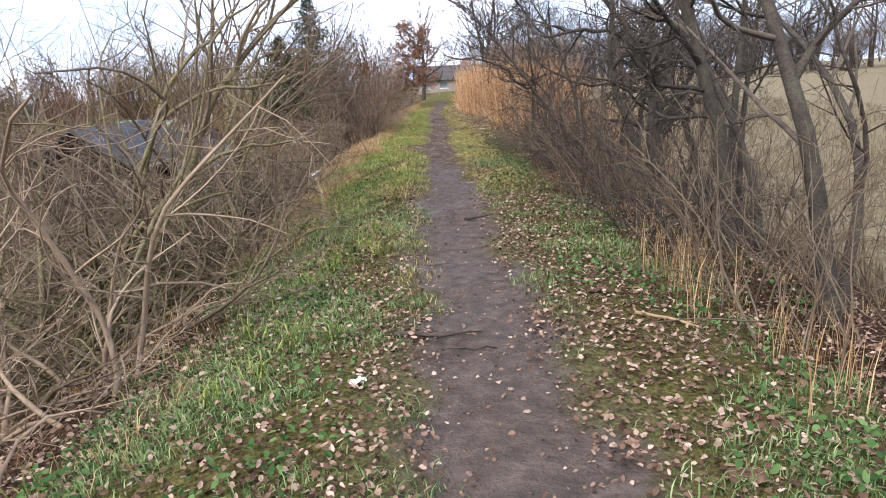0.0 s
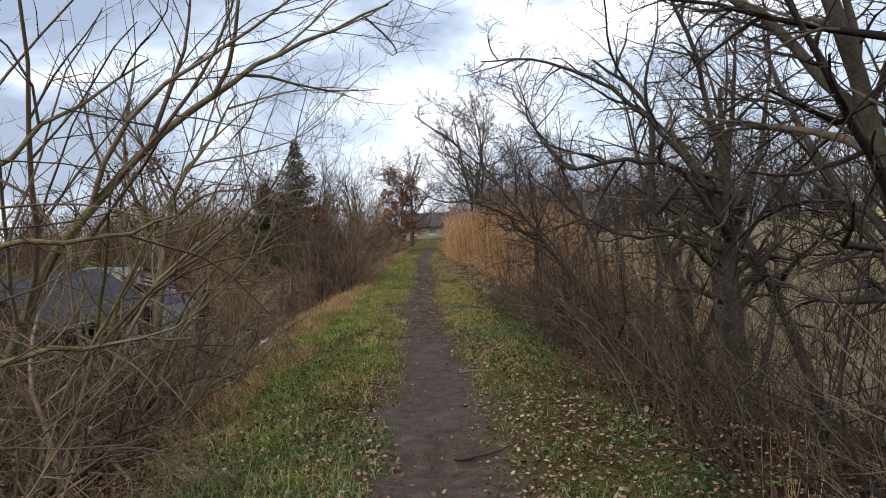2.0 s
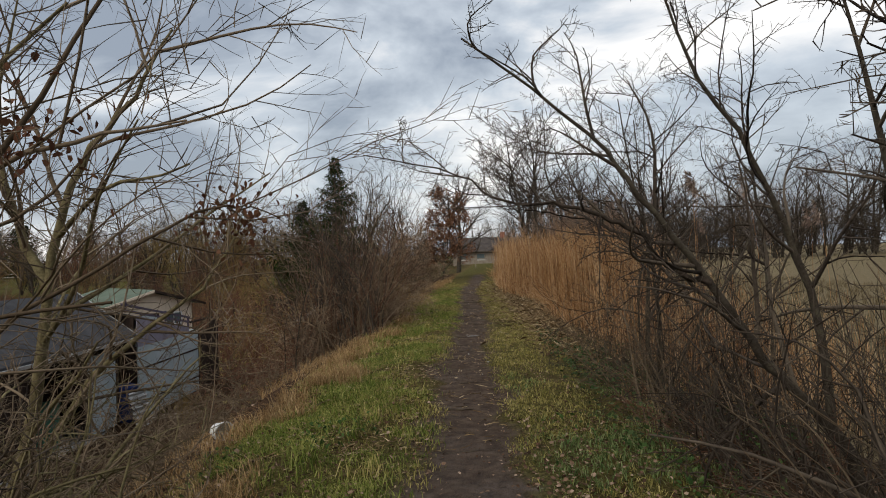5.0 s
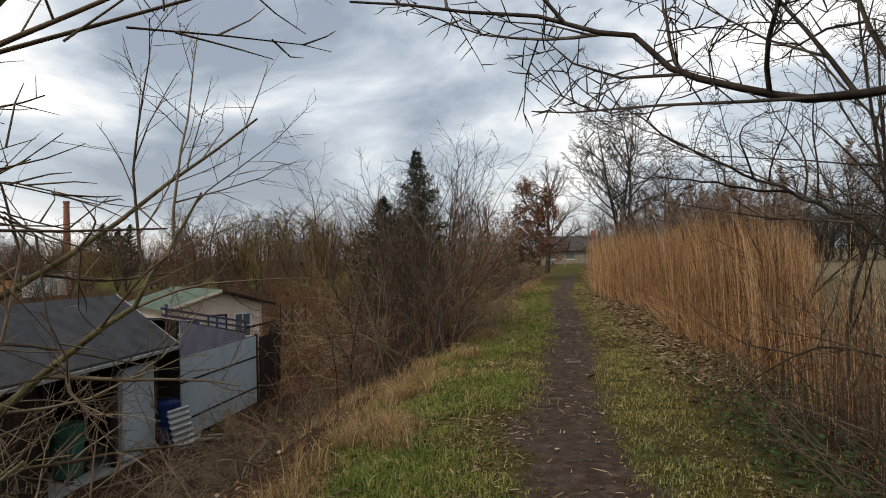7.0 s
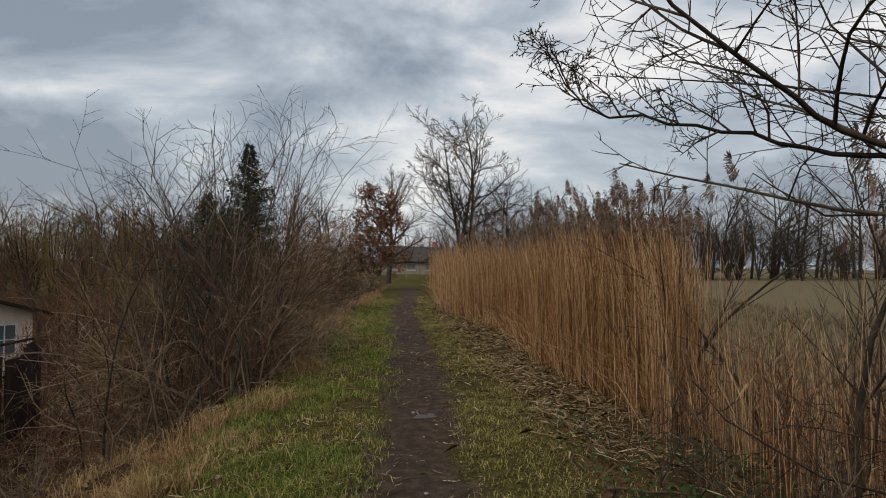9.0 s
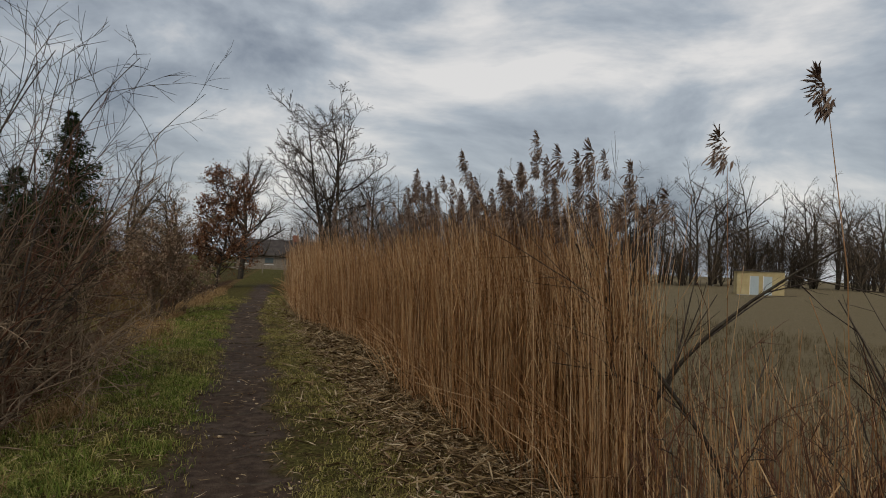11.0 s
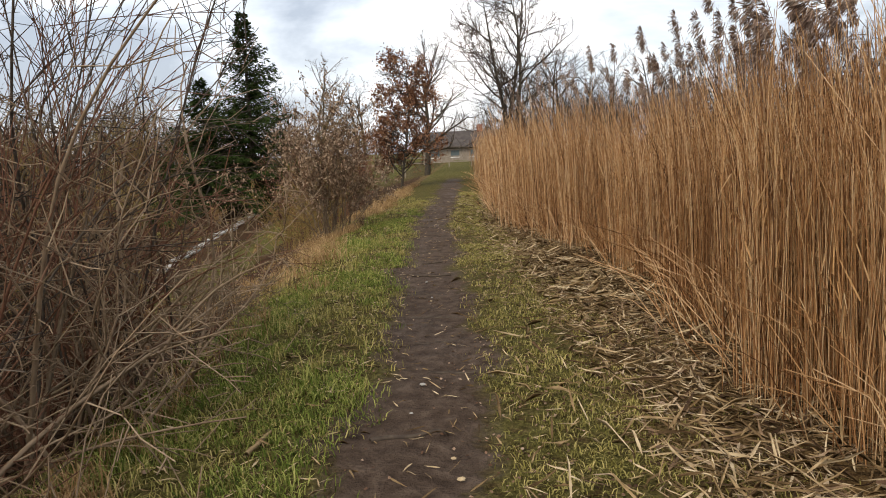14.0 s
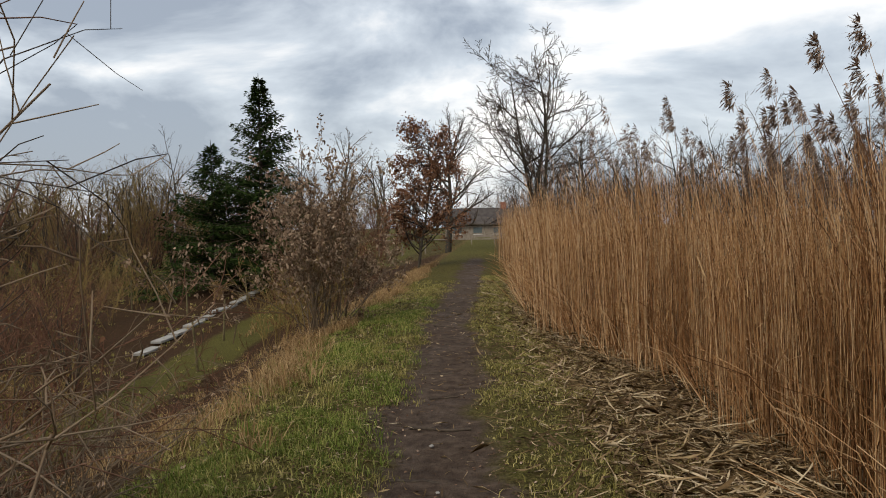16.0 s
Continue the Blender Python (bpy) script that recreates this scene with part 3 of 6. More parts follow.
# thorn trees on the meadow side, several dark stems each
tree("hawthorn_tree", 2.74, 4.1, [(0, 0, 95, 82, 4.2, .075), (.25, .3, 60, 70, 3.6, .05)], HAWTHORN, 11, "bark_dark", "twig_dark",
     "dark bare thorn tree beside the muddy path", group="thorn trees along the path")
tree("hawthorn_tree", 2.84, 5.75, [(.4, .3, 60, 80, 4.0, .05)], HAWTHORN, 12, "bark_dark", "twig_dark",
     "dark bare thorn tree leaning towards the path", group="thorn trees along the path", limb_spec=LIMB,
     limbs=((.075, [(2.84, 5.75, -.4), (2.62, 5.75, .9), (2.36, 5.8, 1.8), (1.98, 5.8, 3.2), (1.75, 5.9, 4.2)]),
            (.035, [(2.36, 5.8, 1.8), (2.1, 6.2, 2.5), (1.6, 6.6, 3.0), (1.0, 7.0, 3.3)])))
tree("hawthorn_tree", 3.2, 6.7, [(0, 0, 90, 86, 4.4, .055), (.15, .1, 60, 80, 4.2, .04)], HAWTHORN, 18, "bark_dark", "twig_dark",
     "dark upright bare thorn tree beside the path", group="thorn trees along the path")
tree("hawthorn_tree", 3.05, 8.3, [(.5, -.3, 80, 74, 4.2, .06)], HAWTHORN, 13, "bark_dark", "twig_dark",
     "dark bare thorn tree with several stems beside the path", group="thorn trees along the path", limb_spec=LIMB,
     limbs=((.11, [(3.0, 8.3, -.5), (2.96, 8.35, .5), (2.97, 8.4, 1.2), (2.95, 8.4, 1.75), (2.95, 8.45, 2.6)]),
            (.036, [(2.96, 8.4, 1.3), (2.7, 8.45, 1.9), (2.2, 8.6, 2.55), (1.5, 8.7, 2.95), (.9, 8.8, 3.0)]),
            (.032, [(2.96, 8.4, 1.25), (2.6, 8.4, 1.85), (2.05, 8.3, 2.0), (1.6, 8.3, 1.95), (1.3, 8.4, 2.3), (1.1, 8.4, 2.7)]),
            (.034, [(2.97, 8.4, 1.2), (3.3, 8.5, 2.0), (3.5, 8.6, 3.0), (3.4, 8.7, 4.0)]),
            (.032, [(2.97, 8.4, 1.6), (2.75, 8.3, 2.6), (2.4, 8.2, 3.4), (1.9, 8.2, 4.0)]),
            (.024, [(2.97, 8.4, .9), (2.5, 8.3, 1.3), (2.0, 8.2, 1.35), (1.5, 8.2, 1.6), (1.2, 8.3, 1.95)])))
tree("hawthorn_tree", 3.3, 9.6, [(.2, .2, 60, 75, 4.2, .08), (-.2, .1, 190, 48, 2.9, .045), (.1, .4, 110, 72, 4.4, .05), (.5, .1, 20, 64, 3.6, .045)], HAWTHORN, 14, "bark_dark", "twig_dark",
     "dark bare thorn tree with low sweeping limbs", group="thorn trees along the path",
     limbs=((.08, [(3.3, 9.6, -.4), (3.0, 9.6, .7), (2.75, 9.6, 1.6), (2.75, 9.6, 2.6), (2.2, 9.7, 3.2)]),))
tree("hawthorn_tree", 3.0, 11.3, [(.5, .3, 60, 74, 4.0, .06), (.7, -.3, 330, 70, 3.6, .05)], HAWTHORN, 15, "bark_dark", "twig_dark",
     "dark bare thorn tree arching over the path", group="thorn trees along the path", limb_spec=LIMB,
     limbs=((.048, [(3.0, 11.3, -.4), (2.75, 11.4, .2), (2.45, 11.4, .55), (2.19, 11.4, .87), (1.9, 11.4, 1.31), (1.47, 11.4, 1.87), (1.13, 11.4, 2.31), (.3, 11.4, 2.98)]),
            (.034, [(2.75, 11.4, .2), (2.65, 11.5, 1.2), (2.3, 11.5, 2.1), (1.9, 11.6, 2.9), (1.7, 11.7, 3.6)]),
            (.024, [(1.95, 11.4, 1.25), (1.66, 11.4, 1.38), (1.46, 11.4, 1.64), (1.22, 11.4, 1.73), (.9, 11.4, 1.84), (.55, 11.4, 1.85), (.24, 11.5, 2.06), (-.43, 11.65, 2.24)])))
tree("hawthorn_tree", 3.5, 14.5, [(.6, .5, 60, 76, 3.8, .055)], HAWTHORN, 16, "bark_dark", "twig_dark",
     "dark bare thorn tree with a limb reaching towards the path", group="thorn trees along the path", limb_spec=LIMB,
     limbs=((.026, [(3.5, 14.5, -.5), (3.1, 14.5, .5), (2.6, 14.5, 1.25), (2.1, 14.5, 1.68), (1.78, 14.5, 1.86), (1.45, 14.5, 2.0), (1.05, 14.4, 2.2), (.5, 14.2, 2.55)]),
            (.012, [(1.78, 14.5, 1.86), (1.5, 14.6, 1.92), (1.15, 14.7, 2.0), (.75, 14.7, 2.05), (.6, 14.7, 2.25)]),
            (.02, [(2.9, 14.5, .8), (2.6, 14.6, 1.8), (2.2, 14.7, 2.6), (1.6, 14.7, 3.2)])))
tree("slender_tree", 2.5, 14.7, [(.1, 0, 0, 80, 3.6, .03), (.1, -.1, 290, 76, 3.4, .028), (.05, -.1, 230, 78, 3.4, .026)], HAWTHORN, 17, "bark_dark", "twig_dark", "slender dark tree beside the path",
     limb_spec=BROOM,
     limbs=((.034, [(2.5, 14.7, -.3), (2.45, 14.7, .6), (2.46, 14.6, 1.3), (2.4, 14.6, 2.0), (2.3, 14.5, 3.0)]),))


# low suckers and brambles under the thorn trees
def thicket(name, x0, x1, y0, y1, count, hgt, seed, spec, twig, label, lean=90, tilt=(60, 88), category="shrub", rr=(.006, .014), spread=75, fat=0.0, leaves=0, leaf="hazel_leaf"):
    """A bush of many shoots, each a part of its own with its side twigs, and the dry leaves that it kept."""
    rng = random.Random(seed)
    cx, cy = (x0 + x1) / 2, (y0 + y1) / 2
    z = gz(cx, cy) - .05
    e = thing(name, (cx, cy, z), label, category)
    off = np.array((cx, cy, z))
    ends = []
    for k in range(count):
        w = Wood(seed * 1000 + k)
        x, y = rng.uniform(x0, x1), rng.uniform(y0, y1)
        w.grow((x, y, gz(x, y) - .05), aim(lean + rng.gauss(0, spread), rng.uniform(*tilt)), hgt * rng.uniform(.5, 1.15), rng.uniform(*rr), spec)
        if fat:
            w.lines = [(p, max(a, fat), max(b, fat * .6)) for p, a, b in w.lines]
        root = w.lines[0]
        w.clear_path()
        if root not in w.lines[:1]:
            continue
        v, f = w.tubes(w.lines)
        link_mesh("shoot", array_mesh("shoot", v - off, f, 4), M[twig], e)
        ends += [tuple(p[j]) for p, a, b in w.lines[1:] for j in (-1, -2)]
    if leaves:
        r = np.random.default_rng(seed)
        pos = np.array(ends)[r.integers(0, len(ends), leaves)] + r.normal(0, .03, (leaves, 3)) - off
        link_mesh("dry_leaves", leaf_cards("dry_leaves", pos, r.normal(0, .7, (leaves, 3)) - np.array([0, 0, .7]), .06, .018, seed), M[leaf], e, "small dry brown leaves")["kind"] = "stuff"
    return e


for k, (a, b) in enumerate(((3.2, 5.2), (5.4, 7.4), (7.6, 9.8), (10, 12.4), (12.6, 15.5))):
    thicket("undergrowth_shrub", 1.95, 3.6, a, b, 55, 1.6, 40 + k, BROOM, "twig_dark" if k % 2 else "twig_grey", "tangled bare undergrowth below the thorn trees", 150, (45, 88))
for k, (a, b) in enumerate(((5.5, 8.5), (8.5, 12))):
    thicket("bramble_thicket", 1.9, 3.2, a, b, 40, 1.7, 46 + k, ARCH, "twig_dark", "dark arching brambles under the thorn trees", 190, (45, 80))

# willow scrub on the garden side of the bank
for k, (x, y, st) in enumerate((
        (-2.9, 4.3, [(0, 0, 60, 45, 3.0, .036), (.2, .1, 20, 38, 2.4, .026), (-.2, .3, 110, 50, 3.2, .036), (-.3, -.2, 170, 45, 2.8, .03), (0, .3, 85, 30, 2.5, .026), (.1, -.3, -30, 32, 1.6, .02), (-.3, .2, 140, 30, 2.4, .026)]),
        (-2.7, 6.6, [(0, 0, 55, 54, 3.2, .04), (.2, .2, 10, 40, 2.0, .026), (-.3, .1, 120, 58, 3.6, .04), (-.2, -.2, 200, 45, 3.0, .03), (.1, .1, 80, 32, 2.6, .026), (0, -.3, 250, 40, 2.2, .026)]),
        (-3.0, 9.4, [(-.1, .2, 95, 65, 4.2, .05), (-.3, -.1, 150, 55, 3.6, .04), (.2, .1, 40, 32, 2.4, .032), (0, -.2, 270, 45, 2.6, .03)]),
        (-4.8, 5.4, [(0, 0, 90, 70, 4.4, .045), (-.2, .2, 140, 60, 3.8, .04), (.2, 0, 40, 62, 3.8, .04), (0, .2, 200, 58, 3.6, .04), (.2, .2, 60, 75, 4.4, .04)]),
        (-5.2, 9.0, [(0, 0, 90, 70, 4.6, .05), (-.2, .2, 140, 64, 4.2, .04), (.2, 0, 40, 66, 4.2, .045), (0, .2, 220, 60, 3.6, .04)]))):
    tree("willow_shrub", x, y, st, WILLOW, 60 + k, "bark_olive", "twig_grey", "tangled bare willow scrub on the bank", group="willow scrub on the bank", category="shrub")
tree("fallen_willow", -2.9, 5.9, [], TANGLE, 72, "bark_olive", "twig_grey", "half-fallen willow with near-level branches over the bank", group="willow scrub on the bank",
     limbs=((.035, [(-3.4, 5.4, -.9), (-2.7, 5.6, .2), (-2.0, 5.9, .85), (-1.45, 6.1, 1.0), (-.95, 6.2, 1.0)]),
            (.03, [(-3.6, 5.6, -1.0), (-2.6, 5.7, .3), (-1.9, 5.8, .6), (-1.5, 5.9, .62)]),
            (.03, [(-3.3, 6.2, -1.0), (-2.6, 6.2, 1.0), (-2.0, 6.3, 1.5), (-1.3, 6.4, 1.55), (-.9, 6.5, 1.8)]),
            (.035, [(-3.2, 6.2, -.9), (-2.5, 6.3, 1.3), (-1.9, 6.4, 2.0), (-1.2, 6.5, 2.5)]),
            (.03, [(-2.9, 4.6, -.8), (-2.3, 5.0, .3), (-1.9, 5.6, 1.2), (-1.75, 6.0, 2.2)])))
tree("leaning_willow", -3.0, 7.4, [], WILLOW, 73, "bark_olive", "twig_grey", "leaning bare willow reaching over the bank", group="willow scrub on the bank",
     limbs=((.05, [(-3.2, 7.3, -1.0), (-2.7, 7.4, .6), (-2.1, 7.5, 1.7), (-1.32, 7.5, 2.39), (-.7, 7.6, 2.8), (.1, 7.8, 3.2)]),
            (.022, [(-2.6, 7.9, .4), (-2.0, 8.4, 1.1), (-1.4, 8.8, 1.6), (-.95, 9.0, 2.2), (-.7, 9.1, 3.0)]),
            (.022, [(-2.8, 8.2, -.6), (-2.3, 8.8, .9), (-1.6, 9.0, 1.6), (-1.0, 9.0, 1.9), (-.6, 9.0, 1.95)]),
            (.018, [(-2.9, 9.4, -.6), (-2.2, 9.9, .9), (-1.5, 10.1, 1.5), (-.95, 10.25, 1.78), (-.68, 10.3, 1.72)])))
tree("garden_willow", -4.1, 13.0, [(-.4, .3, 170, 55, 3.8, .05), (-.6, -.2, 120, 70, 4.2, .045)], WILLOW, 71, "bark_olive", "twig_grey", "bare tree at the foot of the bank above the sheds", group="willow scrub on the bank",
     limbs=((.075, [(-4.4, 12.9, -1.9), (-4.0, 13, -.5), (-3.75, 13, .5), (-3.6, 13, 1.6), (-3.3, 13, 2.45), (-2.8, 13, 3.05), (-2.4, 13, 3.7)]),
            (.05, [(-3.65, 13, 1.3), (-4.0, 13, 2.1), (-4.2, 13.1, 3.0), (-4.0, 13.2, 4.2)]),
            (.045, [(-4.2, 13, -1.1), (-3.5, 13.2, .2), (-2.96, 13.2, .75), (-2.3, 13.3, 1.25), (-1.9, 13.4, 1.9)])))
for k, (a, b) in enumerate(((2.4, 4.4), (4.4, 6.4), (6.4, 8.4), (8.4, 10.8))):
    thicket("bramble_thicket", -4.2, -1.95, a, b, 52, 2.2, 80 + k, TANGLE, "bark_olive" if k % 2 else "twig_tan", "tangled bare branches on the steep bank", 60, (8, 75), rr=(.01, .026), spread=120, fat=.0034)
for k, (a, b) in enumerate(((8.0, 10.2), (10.2, 12.6))):
    thicket("bramble_thicket", -5.2, -2.3, a, b, 55, 2.1, 180 + k, TANGLE, "twig_grey", "dense tangled scrub on the bank", 80, (15, 75), rr=(.009, .019), spread=120, fat=.0034)
thicket("bramble_thicket", -4.4, -2.2, 5.4, 8.4, 38, 2.5, 184, TANGLE, "bark_olive", "stout crooked branches on the steep bank", 60, (15, 80), rr=(.014, .032), spread=150, fat=.0036)
thicket("bramble_thicket", -4.6, -2.3, 6.5, 10.4, 46, 2.3, 185, TANGLE, "twig_dark", "dark crooked branches filling the scrub", 60, (15, 80), rr=(.012, .024), spread=150, fat=.0034)
thicket("briar_shrub", -6.5, -3.5, 3.0, 8.0, 70, 2.2, 86, BROOM, "twig_grey", "dense bare scrub at the foot of the bank", 90, (45, 88))
thicket("briar_shrub", -6.5, -3.5, 8.0, 11.5, 60, 2.2, 87, BROOM, "twig_grey", "dense bare scrub at the foot of the bank", 90, (45, 88))
thicket("bramble_thicket", -6.0, -3.0, 10.8, 13.5, 50, 1.5, 84, ARCH, "twig_grey", "arching bare brambles at the foot of the bank", 60, (35, 80))
thicket("bramble_thicket", -6.6, -3.0, 13.6, 19.0, 70, 1.3, 85, TANGLE, "twig_grey", "low dead brambles above the sheds", 60, (15, 65), spread=150)

# the large bush between the path and the gardens
thicket("arching_shrub", -3.5, -1.4, 20.9, 24.6, 60, 3.0, 90, ARCH, "twig_tan", "large bare shrub with long arching pale shoots", 60, (45, 86), rr=(.009, .018), spread=150, fat=.0042)
thicket("arching_shrub", -3.8, -1.5, 20.6, 24.8, 76, 4.0, 97, FOUNTAIN, "twig_dark", "tall bare shrub with a fountain of fine dark shoots", 90, (66, 89), rr=(.011, .02), spread=120, fat=.0032)
thicket("arching_shrub", -3.9, -1.5, 20.7, 24.6, 46, 3.0, 91, BROOM, "twig_red", "tall bare shrub with upright reddish shoots", 60, (60, 88), rr=(.009, .017), spread=150, fat=.0035)
thicket("arching_shrub", -3.6, -1.6, 20.7, 24.0, 26, 3.3, 89, BROOM, "twig_grey", "stout bare stems in the heart of the bush", 90, (64, 88), rr=(.012, .02), spread=150, fat=.0034)
thicket("bramble_thicket", -3.3, -1.3, 20.8, 24.4, 60, 2.5, 194, TANGLE, "twig_tan", "pale crooked shoots at the edge of the bush", 60, (15, 75), rr=(.009, .019), spread=150, fat=.004)
thicket("bramble_thicket", -3.6, -1.75, 20.9, 24.6, 70, 1.7, 94, TANGLE, "twig_red", "dense reddish brambles in the heart of the bush", 60, (20, 80), rr=(.006, .012), spread=150, fat=.003)
thicket("bramble_thicket", -5.6, -2.6, 18.4, 21.0, 80, 1.4, 95, TANGLE, "twig_grey", "low tangled brambles on the bank", 60, (15, 70), rr=(.006, .012), fat=.0032)
thicket("bramble_thicket", -2.9, -1.7, 24.8, 28.0, 60, 1.3, 96, ARCH, "twig_grey", "low arching brambles at the edge of the bank", 60, (30, 80), rr=(.006, .012), fat=.0032)
thicket("briar_shrub", -6.6, -3.9, 21.5, 25.5, 50, 1.3, 92, ARCH, "twig_red", "reddish briars on the bank", 60, (35, 85), fat=.0036)
thicket("bramble_thicket", -6.4, -2.9, 25.0, 31.0, 110, 1.7, 99, TANGLE, "twig_red", "dark reddish brambles sprawling down the bank", 60, (20, 80), rr=(.008, .015), spread=150, fat=.0045)
thicket("briar_shrub", -6.2, -3.2, 24.5, 29.0, 55, 1.8, 98, BROOM_FAR, "twig_red", "reddish briars on the bank", 60, (55, 88), fat=.0048, leaves=900, leaf="leaf_brown")
thicket("hazel_shrub", -1.9, -1.25, 32.6, 33.3, 36, 2.75, 93, BROOM, "twig_grey", "hazel bush with a few dry leaves beside the path", 90, (46, 87), rr=(.01, .018), fat=.0042, spread=140, leaves=9000)
for k, (x0, x1, y0, y1, h) in enumerate(((-3.8, -2.2, 36, 40, 2.4), (-4.6, -2.4, 41, 46, 2.8), (-5.5, -2.6, 47, 51, 3.2), (-8.5, -6.0, 30, 34, 1.7), (-10.5, -6.8, 28, 31, 1.8), (-15, -10.5, 37, 42, 2.4), (-16, -11, 43, 49, 2.6), (-24, -16, 36, 44, 2.2))):
    thicket("briar_shrub", x0, x1, y0, y1, 50, h, 100 + k, BROOM_FAR, "twig_red" if k % 3 else "twig_ochre", "reddish bare bushes between bank and gardens", 90, (55, 88), fat=.007, leaves=700, leaf="oak_leaf")

# saplings at the near end of the reeds
for k, (x, y, st) in enumerate(((2.75, 15.9, [(0, 0, 100, 84, 3.0, .026)]), (3.2, 19.2, [(0, 0, 100, 86, 2.8, .028), (.05, .05, 140, 65, 2.4, .014)]),
                                (4.15, 18.9, [(0, 0, 150, 74, 2.8, .028)]), (4.12, 17.6, [(0, 0, 60, 78, 2.4, .022), (.1, 0, 160, 70, 2, .016)]), (3.5, 17.2, [(0, 0, 120, 80, 2.0, .016)]),
                                (4.6, 17.0, [(0, 0, 100, 80, 2.2, .018)]), (4.9, 18.2, [(0, 0, 80, 76, 2.4, .018)]))):
    tree("sapling", x, y, st, BROOM, 120 + k, "bark_dark", "twig_dark", "thin dark sapling at the edge of the reeds", cut=.02, group="saplings by the reeds")
thicket("undergrowth_shrub", 3.0, 4.8, 15.0, 19.2, 90, 1.5, 49, BROOM, "twig_red", "thin bare brush at the near end of the reeds", 90, (55, 88))


thicket("bramble_thicket", 1.85, 3.2, 12.3, 17.6, 90, 1.0, 59, TANGLE, "twig_dark", "dark low brambles beside the verge", 170, (15, 75), rr=(.005, .011), spread=150, fat=.0028)
thicket("bramble_thicket", 1.7, 2.9, 8.5, 12.3, 34, .8, 58, TANGLE, "twig_red", "reddish low brambles under the thorn trees", 170, (15, 75), rr=(.005, .01), spread=150, fat=.0026)


# clumps of withered leaves still hanging in the branches
def leaf_clump(parent_tree, spots, seed):
    rng = np.random.default_rng(seed)
    pos = np.concatenate([np.array(q) + rng.normal(0, 1, (90, 3)) * np.array([.11, .09, .08]) for q in spots])
    dr = rng.normal(0, .6, pos.shape) - np.array([0, 0, .9])
    me = leaf_cards("withered_leaves", pos - np.array(parent_tree.location), dr, .038, .011, seed)
    link_mesh("withered_leaves", me, M["leaf_brown"], parent_tree, "withered dark leaves")["kind"] = "stuff"


leaf_clump(bpy.data.objects["leaning_willow"], [(-2.0, 8.6, 2.2), (-2.4, 8.6, 2.0), (-1.5, 8.9, 1.7), (-1.1, 9.0, 1.95), (-1.7, 8.5, 1.9), (-.85, 10.2, 1.8), (-.95, 10.3, 1.7)], 162)


# ---------------------------------------------------------------- distant and middle-distance trees
FAR = [
    dict(n=9, wander=.05, lift=.03, kids=(12, 14), span=(.2, 1), angle=(30, 62), ratio=(.4, .62), taper=.15),
    dict(n=7, wander=.09, lift=.05, kids=(7, 8), span=(.2, 1), angle=(25, 55), ratio=(.35, .52)),
    dict(n=5, wander=.1, lift=.03, kids=(5, 7), span=(.2, 1), angle=(25, 55), ratio=(.35, .55)),
    dict(n=3, wander=.1, lift=.02, kids=(0, 0), span=(0, 1), angle=(0, 1), ratio=(0, 1)),
]


def far_tree(name, x, y, hgt, seed, twig, label, stems=1, group="", rscale=1.0, z=None, spec=FAR, el=84):
    z = gz(x, y) - .1 if z is None else z
    e = thing(name, (x, y, z), label, "tree", group)
    w = Wood(seed)
    w.sides = 4
    rng = random.Random(seed)
    for s in range(stems):
        a = 360 * s / stems + rng.uniform(0, 60)
        w.grow((x, y, z), aim(a, el if stems == 1 else rng.uniform(70, 84)), hgt * rng.uniform(.85, 1), hgt * .017 * rscale, spec)
    # keep the finest twigs wide enough to be seen far off
    thin = hgt * .0011
    w.lines = [(p, max(a, thin), max(b, thin * .7)) for p, a, b in w.lines]
    w.meshes(e, hgt * .006, M["bark_dark"], M[twig], at=(x, y, z))
    return e, w


OAK = [dict(FAR[0], n=8, kids=(20, 22), span=(.2, 1), angle=(38, 78), ratio=(.55, .8)), dict(FAR[1], wander=.12, kids=(10, 11)), dict(FAR[2], kids=(6, 7)), FAR[3]]
TALL = [dict(FAR[0], n=8, kids=(14, 16), span=(.22, .97), angle=(28, 66), ratio=(.34, .52), lift=.004), dict(FAR[1], kids=(7, 8)), dict(FAR[2], kids=(6, 8)), FAR[3]]
YOUNG = [dict(FAR[0], kids=(46, 50), span=(.1, 1), angle=(40, 78), ratio=(.26, .4)), dict(FAR[1], kids=(7, 8), ratio=(.35, .6)), dict(FAR[2], kids=(3, 4)), FAR[3]]
far_tree("oak_tree", .13, 65, 8.6, 201, "twig_dark", "bare spreading oak at the end of the path", 1, rscale=1.5, spec=OAK, el=88)
far_tree("bare_tree", 8.5, 86, 20.0, 202, "twig_dark", "tall bare tree behind the reeds", 3, spec=TALL, rscale=.72)

# young oak that kept its brown leaves
e_oak, w_oak = far_tree("young_oak", -.86, 48, 5.8, 203, "twig_dark", "young oak still holding its dry brown leaves", 1, rscale=.62, spec=YOUNG, el=88)
rng = np.random.default_rng(5)
tips = np.array([tuple(p[k]) for p, a, b in w_oak.lines[1:] for k in (-1, -2)])
low = np.clip((tips[:, 2] - e_oak.location.z) / 5.8, 0, 1)
tips = tips[rng.random(len(tips)) < 1.1 - .85 * low]
tips = tips[rng.integers(0, len(tips), 10000)] + rng.normal(0, .09, (10000, 3))
link_mesh("leaves", leaf_cards("leaves", tips - np.array(e_oak.location), rng.normal(0, 1, (10000, 3)) - np.array([0, 0, .6]), .1, .034, 6), M["oak_leaf"], e_oak, "dry brown oak leaves")


